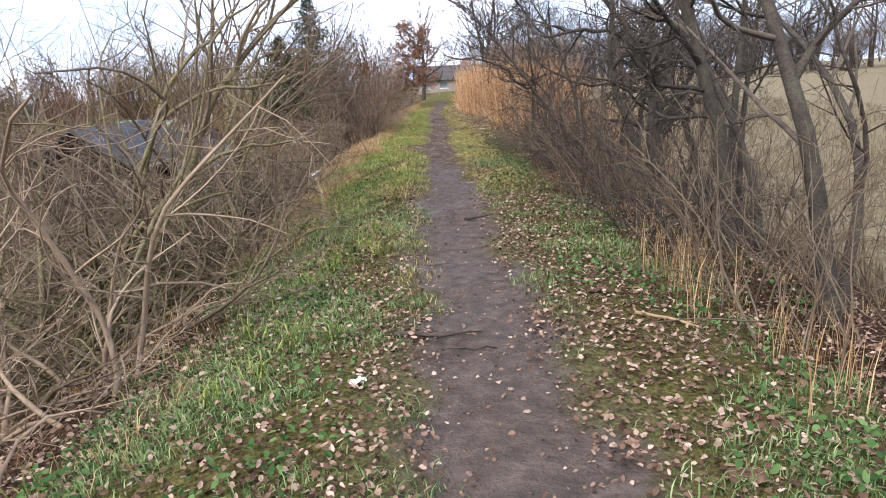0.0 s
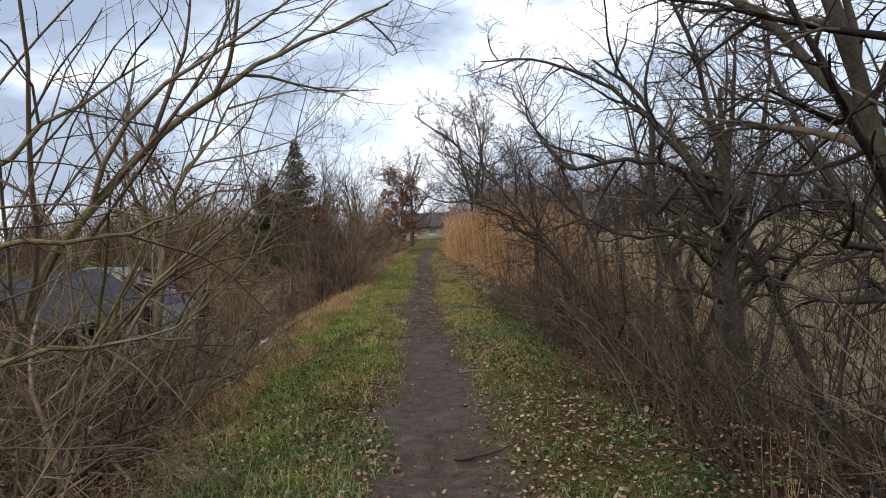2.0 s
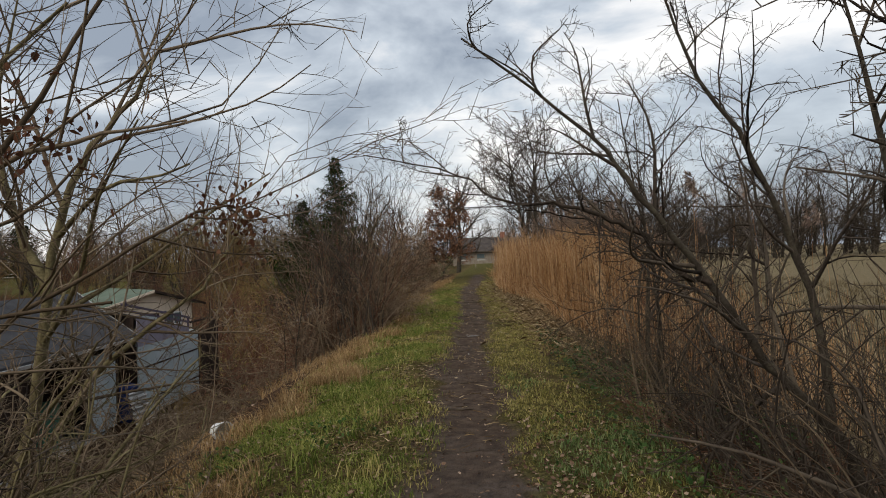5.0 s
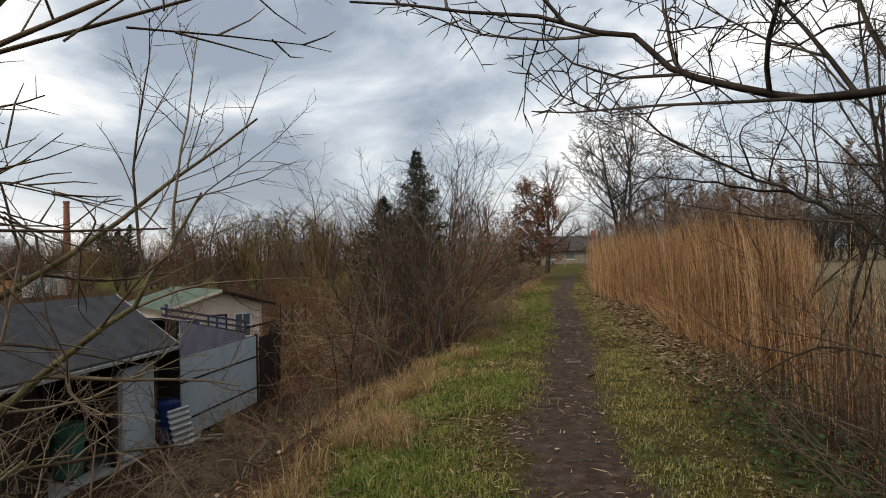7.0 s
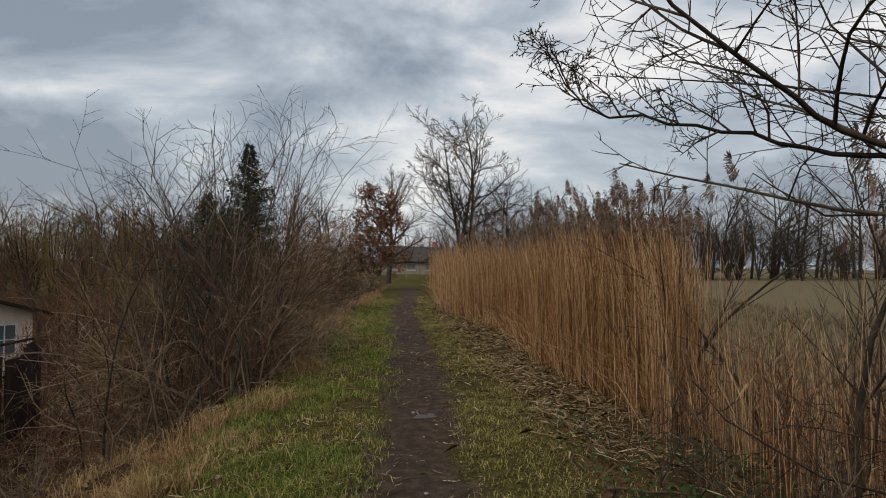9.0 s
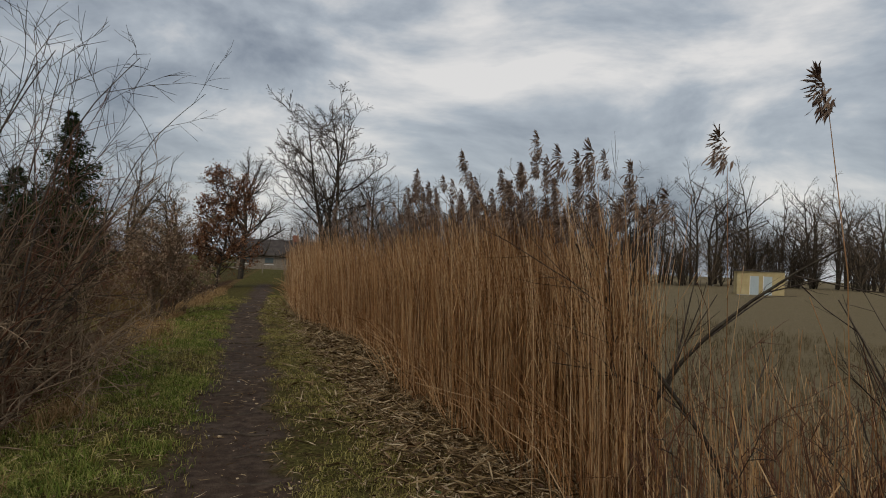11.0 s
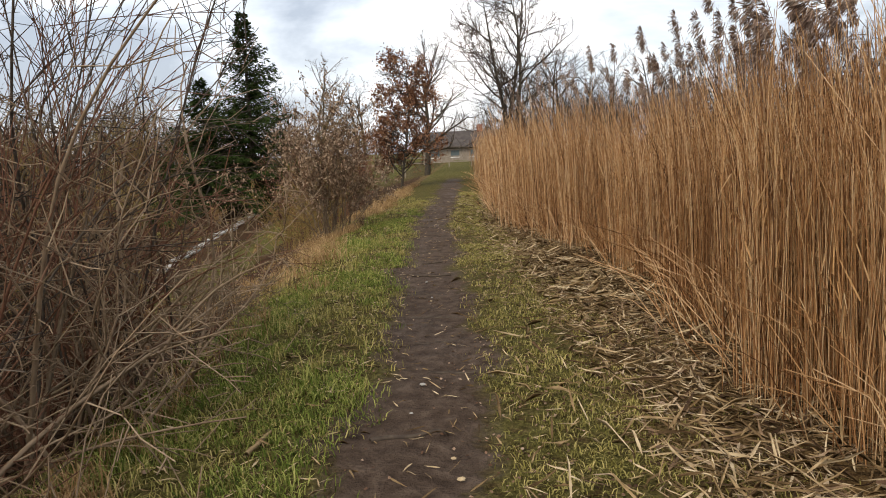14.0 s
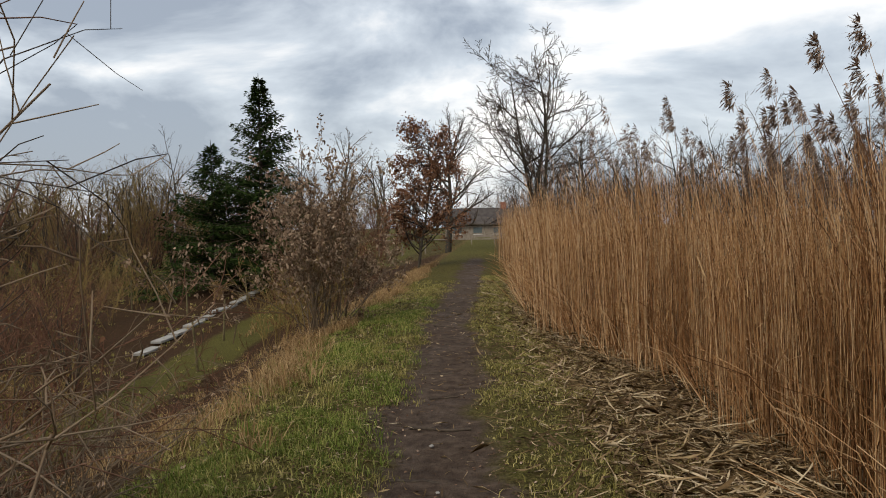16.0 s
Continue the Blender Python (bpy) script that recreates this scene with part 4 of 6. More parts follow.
def fir(x, y, hgt, spread, seed, label, dense=4):
    """A spruce: whorls of boughs that sag and turn up at the tip, with hanging side sprays and a bare leader."""
    z = gz(x, y) - .1
    e = thing("spruce_tree", (x, y, z), label, "tree", "spruces in the garden")
    w = Wood(seed)
    rng = random.Random(seed)
    w.stem((0, 0, 0), (0, 0, 1), hgt, hgt * .018, .012, 8, .004, 0)
    pos, dr = [], []
    tiers = int(hgt * 3.2)
    for t in range(tiers):
        f = (t + .5) / tiers
        zz = .09 * hgt + .88 * hgt * f
        ln = spread * (1 - f) ** .9 * rng.uniform(.78, 1.12) + .06
        for k in range(8):
            a = rng.uniform(0, 6.283)
            d = Vector((math.cos(a), math.sin(a), -.28 + .75 * f))
            s = Vector((-d.y, d.x, 0))
            own = ln * rng.uniform(.65, 1.15)
            pts = w.stem((0, 0, zz + rng.uniform(-.12, .12)), d, own, .02, .006, 6, .02, .05)
            steps = max(3, int(own / .16))
            for i in range(steps):
                g = (i + rng.random()) / steps
                k6 = min(5, int(g * 6))
                q = pts[k6].lerp(pts[k6 + 1], g * 6 - k6)
                for sg in (-1, 1):
                    reach = (.12 + .32 * own / 3) * (1.15 - .75 * g)
                    for j in range(dense):
                        o = s * sg * reach * j / dense + d * reach * .4 * j / dense
                        pos.append(tuple(q + o - Vector((0, 0, .05 * j))))
                        dr.append(tuple(s * sg * rng.uniform(.5, 1) + d * rng.uniform(.3, .9) + Vector((0, 0, rng.uniform(-.6, .05)))))
            pos.append(tuple(pts[-2]))
            dr.append(tuple(d + Vector((0, 0, .35))))
    w.sides = 4
    w.meshes(e, .021, M["bark_dark"], M["twig_dark"], "trunk", "branching")
    e.children[-1]["kind"] = "stuff"
    link_mesh("foliage", leaf_cards("foliage", np.array(pos), np.array(dr), .2, .034 if dense > 1 else .12, seed), M["fir_needle"], e, "dark green needle sprays")
    return e


fir(-8.3, 52, 10.2, 3.9, 301, "tall dark green spruce in the garden")
fir(-10.8, 52.5, 7.2, 3.7, 302, "smaller dark green spruce in the garden")

# the wood that rings the meadow and the gardens: a few grown trees, copied with turns and sizes
WOODLAND = [dict(FAR[0], n=6, kids=(10, 12)), dict(FAR[1], n=3, kids=(5, 6)), dict(FAR[2], n=2, kids=(3, 4)), dict(FAR[3], n=1)]
masters = []
for k, (st, tw) in enumerate(((1, "twig_grey"), (2, "twig_dark"), (1, "twig_dark"), (1, "twig_grey"))):
    m0, _ = far_tree("woodland_tree", -34 - 5 * k, 104 + 5 * k, 9.5, 400 + k, tw, "bare tree in the distant wood", st, "distant bare trees", 1.0, spec=WOODLAND)
    masters.append(m0)
rng = random.Random(77)


def plant(m0, x, y, s):
    c = copy_thing(m0, pose(x, y, gz(x, y) - .1, 0, 0, rng.uniform(0, 360)))
    c.scale = (s, s, s * rng.uniform(.9, 1.15))
    return c


for k in range(64):     # beyond the meadow
    f = k / 63
    x = 14 + 112 * f + rng.uniform(-2, 2)
    y = 132 - 40 * f + rng.uniform(-6, 12)
    plant(masters[k % 4], x, y, rng.uniform(1.35, 2.0))
for k in range(44):     # beyond the gardens
    f = k / 43
    plant(masters[k % 4], -88 + 82 * f + rng.uniform(-2, 2), 96 + rng.uniform(-8, 22), rng.uniform(.95, 1.4) * (.65 + .35 * f))
for k in range(8):      # behind the oak
    plant(masters[k % 4], -9 + 3.6 * k + rng.uniform(-1, 1), 118 + rng.uniform(-6, 10), rng.uniform(.5, .75))

# ochre willows and dense low scrub between them
bush_spec = [
    dict(n=3, wander=.08, lift=.02, kids=(11, 12), span=(.05, 1), angle=(15, 60), ratio=(.4, .7), taper=.4),
    dict(n=2, wander=.1, lift=.03, kids=(4, 5), span=(.1, 1), angle=(20, 50), ratio=(.35, .6)),
    dict(n=1, wander=.1, lift=.02, kids=(0, 0), span=(0, 1), angle=(0, 1), ratio=(0, 1)),
]
bushes = []
for k, tw in enumerate(("twig_ochre", "twig_red", "twig_grey", "twig_dark")):
    x, y = -16 - 4 * k, 66 + 3 * k
    b0, _ = far_tree("scrub_bush", x, y, 4.2, 430 + k, tw, "dense bare scrub in the distance", 7, "distant scrub", .5, spec=bush_spec)
    bushes.append(b0)
for k in range(48):     # hedges and briars between the plots
    f = (k + rng.random()) / 48
    x, y = -46 + 40 * f, rng.choice((31, 36, 41, 47, 53, 58)) + rng.uniform(-2, 2)
    if -18 < x < -9 and y < 40 or (-13 < x < -6 and 38 < y < 58):
        x -= 9
    if x > -6.5:
        x -= 3
    plant(bushes[rng.choice((1, 1, 1, 0, 2, 3))], x, y, rng.uniform(.35, .65))
for x, y, sc in ((-22, 58, 1.35), (-18.5, 60, 1.25), (-15.5, 63, 1.2), (-25.5, 61, 1.3), (-29, 64, 1.2), (-20, 66, 1.5)):
    plant(bushes[0], x, y, sc)
for k in range(66):     # garden side
    f = (k + rng.random()) / 66
    x, y = -80 + 74 * f, rng.choice((56, 66, 78, 90)) + rng.uniform(-5, 5)
    if x > -15 and y < 72:
        y += 18
    if x < -30 and y < 62:
        y += 20
    plant(bushes[rng.choice((0, 0, 1, 1, 2, 3))], x, y, rng.uniform(.9, 1.5))
for k in range(46):     # thick scrub behind the plots
    f = (k + rng.random()) / 46
    plant(bushes[rng.choice((1, 1, 0, 1, 3))], -62 + 54 * f, 62 + rng.uniform(-4, 6), rng.uniform(.75, 1.15))
for k in range(50):     # a far belt that closes the horizon
    f = k / 49
    plant(bushes[rng.choice((2, 3))], -190 + 400 * f + rng.uniform(-3, 3), 205 - 60 * abs(f - .5) + rng.uniform(-8, 8), rng.uniform(2.2, 3.2))
for k in range(96):     # under the wood beyond the meadow
    f = k / 95
    plant(bushes[rng.choice((2, 3, 3, 3))], 12 + 112 * f + rng.uniform(-2, 2), 124 - 40 * f + rng.uniform(-3, 7), rng.uniform(1.6, 2.5))


# ---------------------------------------------------------------- reeds
def reed_front(y):
    return 2.85 + .35 * (1 - smooth(20.2, 23, y)) - .75 * smooth(27.5, 34, y) + .8 * (path_x(y) - path_x(31)) + .5 * smooth(24.6, 26.5, y) * (1 - smooth(28.5, 31, y))


def build_reeds():
    rng = np.random.default_rng(9)
    y = np.concatenate([19 + 13 * rng.random(9600), 32 + 26 * rng.random(4800)])
    n = len(y)
    back = np.minimum(3.4 + .45 * (y - 19.6), 7.5) + (path_x(y) - path_x(31.0)) * (y > 31)
    front = reed_front(y) + .16 * np.sin(y * 1.3 + 1) + .2 * np.sin(y * 2.9) + .16 * np.sin(y * 6.1) + np.abs(rng.normal(0, .3, n)) - .12
    f = rng.random(n) ** 1.7
    x = front + np.maximum(back - front, .4) * f
    keep = (back > front)
    x, y, front = x[keep], y[keep], front[keep]
    # a thin scatter at the near end
    xs, ys = rng.uniform(2.6, 6.0, 1100), rng.uniform(14.0, 20.0, 1100)
    x, y, front = np.r_[x, xs], np.r_[y, ys], np.r_[front, xs - .3]
    n = len(x)
    z = height(x, y)
    deep = np.clip((x - front) / 1.0, 0, 1)
    H = (2.22 + .45 * deep) * rng.uniform(.66, 1.08, n)
    flower = (rng.random(n) < np.where(y < 32, .055, .028)) & (deep > .1)
    H[flower] = 2.25 + .22 * smooth(23, 26, y[flower]) + .6 * rng.random(flower.sum()) ** 1.7 + .1 * deep[flower]
    flower[-1100:] = rng.random(1100) < .02
    H[-1100:] = np.where(flower[-1100:], 2.5, H[-1100:] * rng.uniform(.35, .8, 1100))
    lean = np.stack([rng.normal(-.04, .045, n), rng.normal(0, .05, n)], 1) * (1 + 2.0 * (rng.random(n) < .08))[:, None]
    lean = np.clip(lean, -.17, .17)
    w = Wood(1)
    lines = []
    for i in range(n):
        a, b = lean[i] * H[i]
        p0 = Vector((x[i], y[i], z[i] - .03))
        lines.append(([p0, p0 + Vector((a * .25, b * .25, H[i] * .4)), p0 + Vector((a * .6, b * .6, H[i] * .75)), p0 + Vector((a * 1.3, b * 1.3, H[i]))], .0033, .0018))
    # broken stems that lean out along the front
    for _ in range(1500):
        yy = rng.uniform(19, 42)
        xx = float(reed_front(yy)) + rng.uniform(-.3, .6)
        hh, a, b = rng.uniform(.3, 1.2), rng.normal(-.2, .3), rng.normal(0, .3)
        p0 = Vector((xx, yy, gz(xx, yy) - .02))
        lines.append(([p0, p0 + Vector((a * hh * .3, b * hh * .3, hh * .4)), p0 + Vector((a * hh * .7, b * hh * .7, hh * .7)), p0 + Vector((a * hh * 1.2, b * hh * 1.2, hh * .85))], .0046, .0024))
    v, fc = w.tubes(lines)
    bed = thing("reed_bed", (2.6, 24, gz(2.6, 24)), "dense bed of tall dry golden reeds beside the path", "reeds", kind="stuff")
    off = np.array(bed.location)
    link_mesh("stalks", array_mesh("stalks", v - off, fc, 4), M["reed_stalk"], bed)["kind"] = "stuff"
    # leaves
    pick = rng.integers(0, n, 15000)
    g = rng.uniform(.25, .85, 15000)
    P = np.stack([x[pick] + lean[pick, 0] * H[pick] * g, y[pick] + lean[pick, 1] * H[pick] * g, z[pick] + H[pick] * g], 1)
    me = blade_mesh("reed_leaves", P - off, rng.uniform(.15, .4, 15000), rng.uniform(.004, .01, 15000), 1.0, 12, .7)
    link_mesh("leaves", me, M["reed_leaf"], bed)["kind"] = "stuff"
    # plumes: a dense one-sided tuft whose sprays hang to the lee of a bowed axis
    tall = np.where(flower)[0]
    pos, dr = [], []
    for i in tall:
        a, b = lean[i] * H[i] * 1.3
        top = np.array([x[i] + a, y[i] + b, z[i] + H[i] - .03])
        s = rng.uniform(.65, 1.05)
        m = 130 if y[i] < 30 else 55
        t = np.linspace(0, 1, m)
        wide = np.sin(np.pi * (.1 + .9 * t) ** .75) * .05 * s
        axis = np.stack([-.05 * t * t - .75 * wide, .02 * t * t, .2 * t], 1) * s
        pos.append(top + axis + rng.normal(0, .55, (m, 3)) * np.stack([wide, wide, .3 * wide], 1))
        dr.append(np.stack([rng.normal(-.55, .22, m), rng.normal(0, .28, m), rng.normal(0, .22, m) - .7 + 1.4 * t ** 3], 1))
    pos, dr = np.concatenate(pos) - off, np.concatenate(dr)
    link_mesh("plumes", leaf_cards("plumes", pos, dr, .062, .0048, 14), M["reed_plume"], bed, "brown feathery plumes")["kind"] = "stuff"


build_reeds()


# ---------------------------------------------------------------- grass, fallen leaves, reed litter
def scatter(n, seed, ylo, yhi, ulo, uhi, ypow=1.0):
    rng = np.random.default_rng(seed)
    y = ylo + (yhi - ylo) * rng.random(n) ** ypow
    u = rng.uniform(ulo, uhi, n)
    return rng, u + path_x(y), y, u


def patchy(x, y, s=1.0, o=0.0):
    return .5 + .25 * np.sin(x * 2.1 * s + o + 1.7 * np.sin(y * .8 * s)) + .25 * np.sin(y * 1.3 * s + o * 2 + 1.1 * np.sin(x * 1.9 * s))


def grass(name, n, seed, area, hgt, wid, material, label, keep, lean=.7, tuft=7):
    rng, x, y, u = scatter(n // tuft, seed, *area)
    k = keep(x, y, u) > rng.random(len(x))
    x, y = x[k], y[k]
    x, y = np.repeat(x, tuft), np.repeat(y, tuft)
    x, y = x + rng.normal(0, .045, len(x)), y + rng.normal(0, .045, len(x))
    P = np.stack([x, y, height(x, y) - .01], 1)
    m = len(x)
    o = link_mesh(name, blade_mesh(name, P, hgt * rng.uniform(.45, 1.2, m), wid * rng.uniform(.6, 1.3, m), lean, seed), M[material])
    tagged(o, label, "grass", kind="stuff")


# where dry grass is left out, so the bush's shaded inside reads dark
def under_bush(y, u):
    return smooth(19.8, 20.8, y) * (1 - smooth(25, 27, y)) * smooth(1.55, 1.9, -u)


def clumps(x, y, s, o, lo, hi):
    return smooth(lo, hi, .6 * patchy(x, y, s, o) + .4 * patchy(y, x, 2.7 * s, o + 3))


# near stretch takes the bluer blades, coloured as damp grass shaded by trees
grass("verge_grass", 60000, 14, (1.2, 11, -2.1, -.25, 1.1), .08, .0065, "grass_tree_shade", "damp green grass beside the path, tree shade in its colour",
      lambda x, y, u: clumps(x, y, 1.5, .4, .25, .6) * smooth(-.2, -.75, u + .4 * (patchy(x, y, 3, 7) - .5)) * (1 - smooth(7, 11, y)), 1.1)
grass("verge_grass", 200000, 21, (7, 36, -2.1, -.25, 1.2), .085, .0065, "grass_green", "short green grass beside the path",
      lambda x, y, u: clumps(x, y, 1.5, .4, .3, .62) * smooth(-.2, -.75, u + .4 * (patchy(x, y, 3, 7) - .5)) * smooth(7, 11, y), 1.1)
grass("verge_grass", 110000, 20, (4, 40, -2.4, -.2, 1.25), .075, .007, "grass_olive", "worn olive grass beside the path",
      lambda x, y, u: clumps(x, y, 1.2, 3, .28, .7) * smooth(-.1, -.5, u + .35 * (patchy(x, y, 3, 5) - .5)) * (.25 + .75 * smooth(5, 10, y)), 1.1)
grass("grass_tuft", 16000, 19, (2, 34, -2.2, -.6, 1.2), .19, .008, "grass_green", "taller tufts of green grass on the verge",
      lambda x, y, u: .75 * clumps(x, y, 2.2, 5, .5, .75) * smooth(-.5, -1.0, u), 1.2, 22)
grass("grass_tuft", 12000, 18, (6, 40, -2.3, -.6, 1.2), .2, .007, "grass_olive", "tufts of yellowed grass on the verge",
      lambda x, y, u: .8 * clumps(x, y, 2.0, 9, .45, .75) * smooth(-.5, -1.1, u), 1.3, 20)
grass("verge_grass", 36000, 22, (1.2, 15, .35, 2.1, 1.2), .085, .0065, "grass_tree_shade", "short green grass beside the path",
      lambda x, y, u: clumps(x, y, 1.5, 2, .42, .75) * smooth(.3, .8, u + .3 * (patchy(x, y, 3.3, 4) - .5)), 1.0)
grass("verge_grass", 130000, 17, (8, 42, .35, 2.0, 1.15), .06, .007, "grass_olive", "mossy olive grass beside the path",
      lambda x, y, u: clumps(x, y, 1.6, 6, .15, .55) * smooth(.25, .6, u + .3 * (patchy(x, y, 3.3, 4) - .5)) * (1 - .8 * smooth(1.1, 1.9, u)) * (1 - .7 * smooth(.9, 1.3, u) * (1 - smooth(17, 19, y))) * smooth(8, 11, y), 1.2)
grass("dry_grass", 130000, 23, (7, 50, -3.4, -1.15, 1.2), .27, .007, "grass_dry", "tall dry grass on the edge of the bank",
      lambda x, y, u: clumps(x, y, 1.1, 3, .25, .6) * smooth(-1.4, -1.9, u + .6 * (patchy(x, y, 2.2, 2) - .5)) * (1 - .9 * smooth(2.0, 2.6, -u)) * (1 - under_bush(y, u)) * smooth(7, 13, y), 1.2, 14)
grass("dry_grass", 9000, 24, (1.0, 16, 1.7, 3.6, 1.0), .24, .005, "grass_dry", "dry grass under the thorn trees",
      lambda x, y, u: np.clip((patchy(x, y, .9, 5) - .3) * 1.1, 0, 1) * smooth(1.6, 2.3, u), 1.1)
grass("dry_grass", 9000, 25, (1.0, 8, -3.4, -1.6, 1.0), .17, .005, "grass_dry", "dry grass on the bank",
      lambda x, y, u: np.clip((patchy(x, y, .9, 6) - .2), 0, 1), 1.1)
grass("garden_grass", 42000, 16, (22, 62, -17, -4.2, 1.1), .13, .016, "grass_olive", "rough low grass in the gardens below the bank",
      lambda x, y, u: clumps(x, y, .7, 2, .4, .7) * smooth(-4, -6, u), 1.3, 12)
grass("garden_stalks", 16000, 15, (20, 60, -20, -3.6, 1.1), .3, .012, "grass_dry", "withered brown stalks on the garden soil",
      lambda x, y, u: .8 * clumps(x, y, .9, 7, .5, .75), 1.3, 10)
grass("meadow_grass", 60000, 26, (3, 60, 3.4, 22, 1.4), .4, .012, "grass_meadow", "dry brown grass of the meadow",
      lambda x, y, u: .8 + 0 * x, .8)


def litter(name, n, seed, area, size, width, material, label, keep, flat=.25, lift=.02):
    rng, x, y, u = scatter(n, seed, *area)
    k = keep(x, y, u) > rng.random(n)
    x, y = x[k], y[k]
    m = len(x)
    P = np.stack([x, y, height(x, y) + rng.uniform(.006, lift, m)], 1)
    a = rng.uniform(0, 6.283, m)
    D = np.stack([np.cos(a), np.sin(a), rng.normal(.05, flat, m)], 1)
    o = link_mesh(name, leaf_cards(name, P, D, size, width, seed), M[material])
    tagged(o, label, "leaves", kind="stuff")


litter("fallen_leaves", 60000, 31, (1.0, 15, -3.2, 3.2, 1.3), .034, .0125, "leaf_litter", "brown fallen leaves scattered by the path",
       lambda x, y, u: np.clip((.05 + .95 * smooth(.22, .6, np.abs(u) + .2 * (patchy(x, y, 3, 3) - .5))) * (1.1 - smooth(6, 15, y)) * (.3 + patchy(x, y, 1.2, 1)), 0, 1), .35, .045)
litter("bank_leaves", 9000, 32, (8, 40, -7, 3, 1.2), .07, .022, "leaf_litter", "brown leaves on the bank",
       lambda x, y, u: .7 * smooth(.9, 2.4, np.abs(u)))
litter("reed_litter", 52000, 33, (14.5, 40, .4, 3.5, 1.2), .12, .0042, "reed_litter", "broken pale reed stems trodden into the verge",
       lambda x, y, u: np.clip((.14 + .86 * smooth(.8, 1.7, u)) * smooth(16.5, 21, y) * (.4 + patchy(x, y, 1.5, 2)), 0, 1), .22, .07)
litter("reed_litter", 15000, 41, (14.5, 40, .4, 3.5, 1.2), .27, .0065, "reed_litter", "long broken reed stems lying on the verge",
       lambda x, y, u: np.clip((.1 + .9 * smooth(.8, 1.7, u)) * smooth(16.5, 21, y) * (.3 + patchy(x, y, 1.1, 4)), 0, 1), .2, .1)
litter("reed_litter", 15000, 34, (12, 38, -2.0, .4, 1.1), .11, .0045, "reed_litter", "scattered pale reed stems on the grass",
       lambda x, y, u: .12 + .5 * smooth(-.3, -.6, u), .1)
litter("reed_litter", 16000, 35, (15, 38, .5, 3.4, 1.2), .18, .0105, "reed_straw", "broad broken reed leaves lying on the verge",
       lambda x, y, u: .65 * np.clip((.06 + .94 * smooth(.8, 1.7, u)) * smooth(18, 21.5, y) * (.3 + patchy(x, y, 1.8, 5)), 0, 1), .3)
litter("leaf_crumbs", 34000, 36, (.8, 34, -1.0, 1.2, 1.6), .02, .008, "leaf_litter", "crumbled leaves trodden into the edges of the path",
       lambda x, y, u: np.clip(.1 + smooth(.12, .42, np.abs(u)) * patchy(x, y, 2.2, 8), 0, 1) * .9, .2)
grass("dry_stems", 500, 37, (1.6, 6.5, 1.25, 2.4, 1.0), .55, .006, "grass_dry", "thin dry stalks standing beside the path",
      lambda x, y, u: np.clip(patchy(x, y, 1.6, 9) * smooth(1.2, 1.7, u), 0, 1), .35, 5)
litter("ground_herbs", 6000, 39, (1.6, 13, .5, 2.6, 1.2), .045, .014, "herb_leaf", "low green herbs among the fallen leaves",
       lambda x, y, u: clumps(x, y, 1.9, 8, .5, .72) * smooth(.5, .8, u), .7, .1)
litter("ground_herbs", 5000, 40, (1.6, 13, -2.2, -.5, 1.2), .045, .014, "herb_leaf", "low green herbs among the grass",
       lambda x, y, u: clumps(x, y, 1.9, 4, .5, .72) * smooth(-.5, -.9, u), .7, .1)
litter("bramble_leaves", 6000, 38, (12.0, 19.2, 1.0, 2.9, 1.0), .045, .017, "bramble_leaf", "dark green bramble leaves creeping over the verge",
       lambda x, y, u: np.clip(1.6 * patchy(x, y, 1.4, 3) - .35, 0, 1) * smooth(1.0, 1.5, u) * (1 - smooth(17.8, 19, y)), .4, .3)


# ---------------------------------------------------------------- gardens: sheds and their clutter
def boards_part(name, parent, material, p0, du, dv, nrm, width, hgt, n, thick=.018, gap=.006, top=None):
    """A row of boards, each a part: p0 corner, du along the row, dv up the board, nrm outwards; top(f) gives a board's own height."""
    du, dv, nrm = Vector(du).normalized(), Vector(dv).normalized(), Vector(nrm).normalized()
    bw = width / n
    for i in range(n):
        h = hgt if top is None else top((i + .5) / n)
        bm = bmesh.new()
        box(bm, gap / 2, bw - gap / 2, 0, thick, 0, h, .003)
        m = Matrix((du, nrm, dv)).transposed().to_4x4()
        m.translation = Vector(p0) + du * bw * i
        bm.transform(m)
        part(name, bm, material, parent)


def prism(name, pts, p_off, material, parent=None, label=""):
    """A slab: a flat outline pushed through by p_off."""
    bm = bmesh.new()
    a = [bm.verts.new(q) for q in pts]
    b = [bm.verts.new(Vector(q) + Vector(p_off)) for q in pts]
    n = len(pts)
    bm.faces.new(a)
    bm.faces.new(b[::-1])
    for i in range(n):
        bm.faces.new((a[i], b[i], b[(i + 1) % n], a[(i + 1) % n]))
    bmesh.ops.recalc_face_normals(bm, faces=bm.faces)
    return part(name, bm, material, parent, label)


G = -2.42


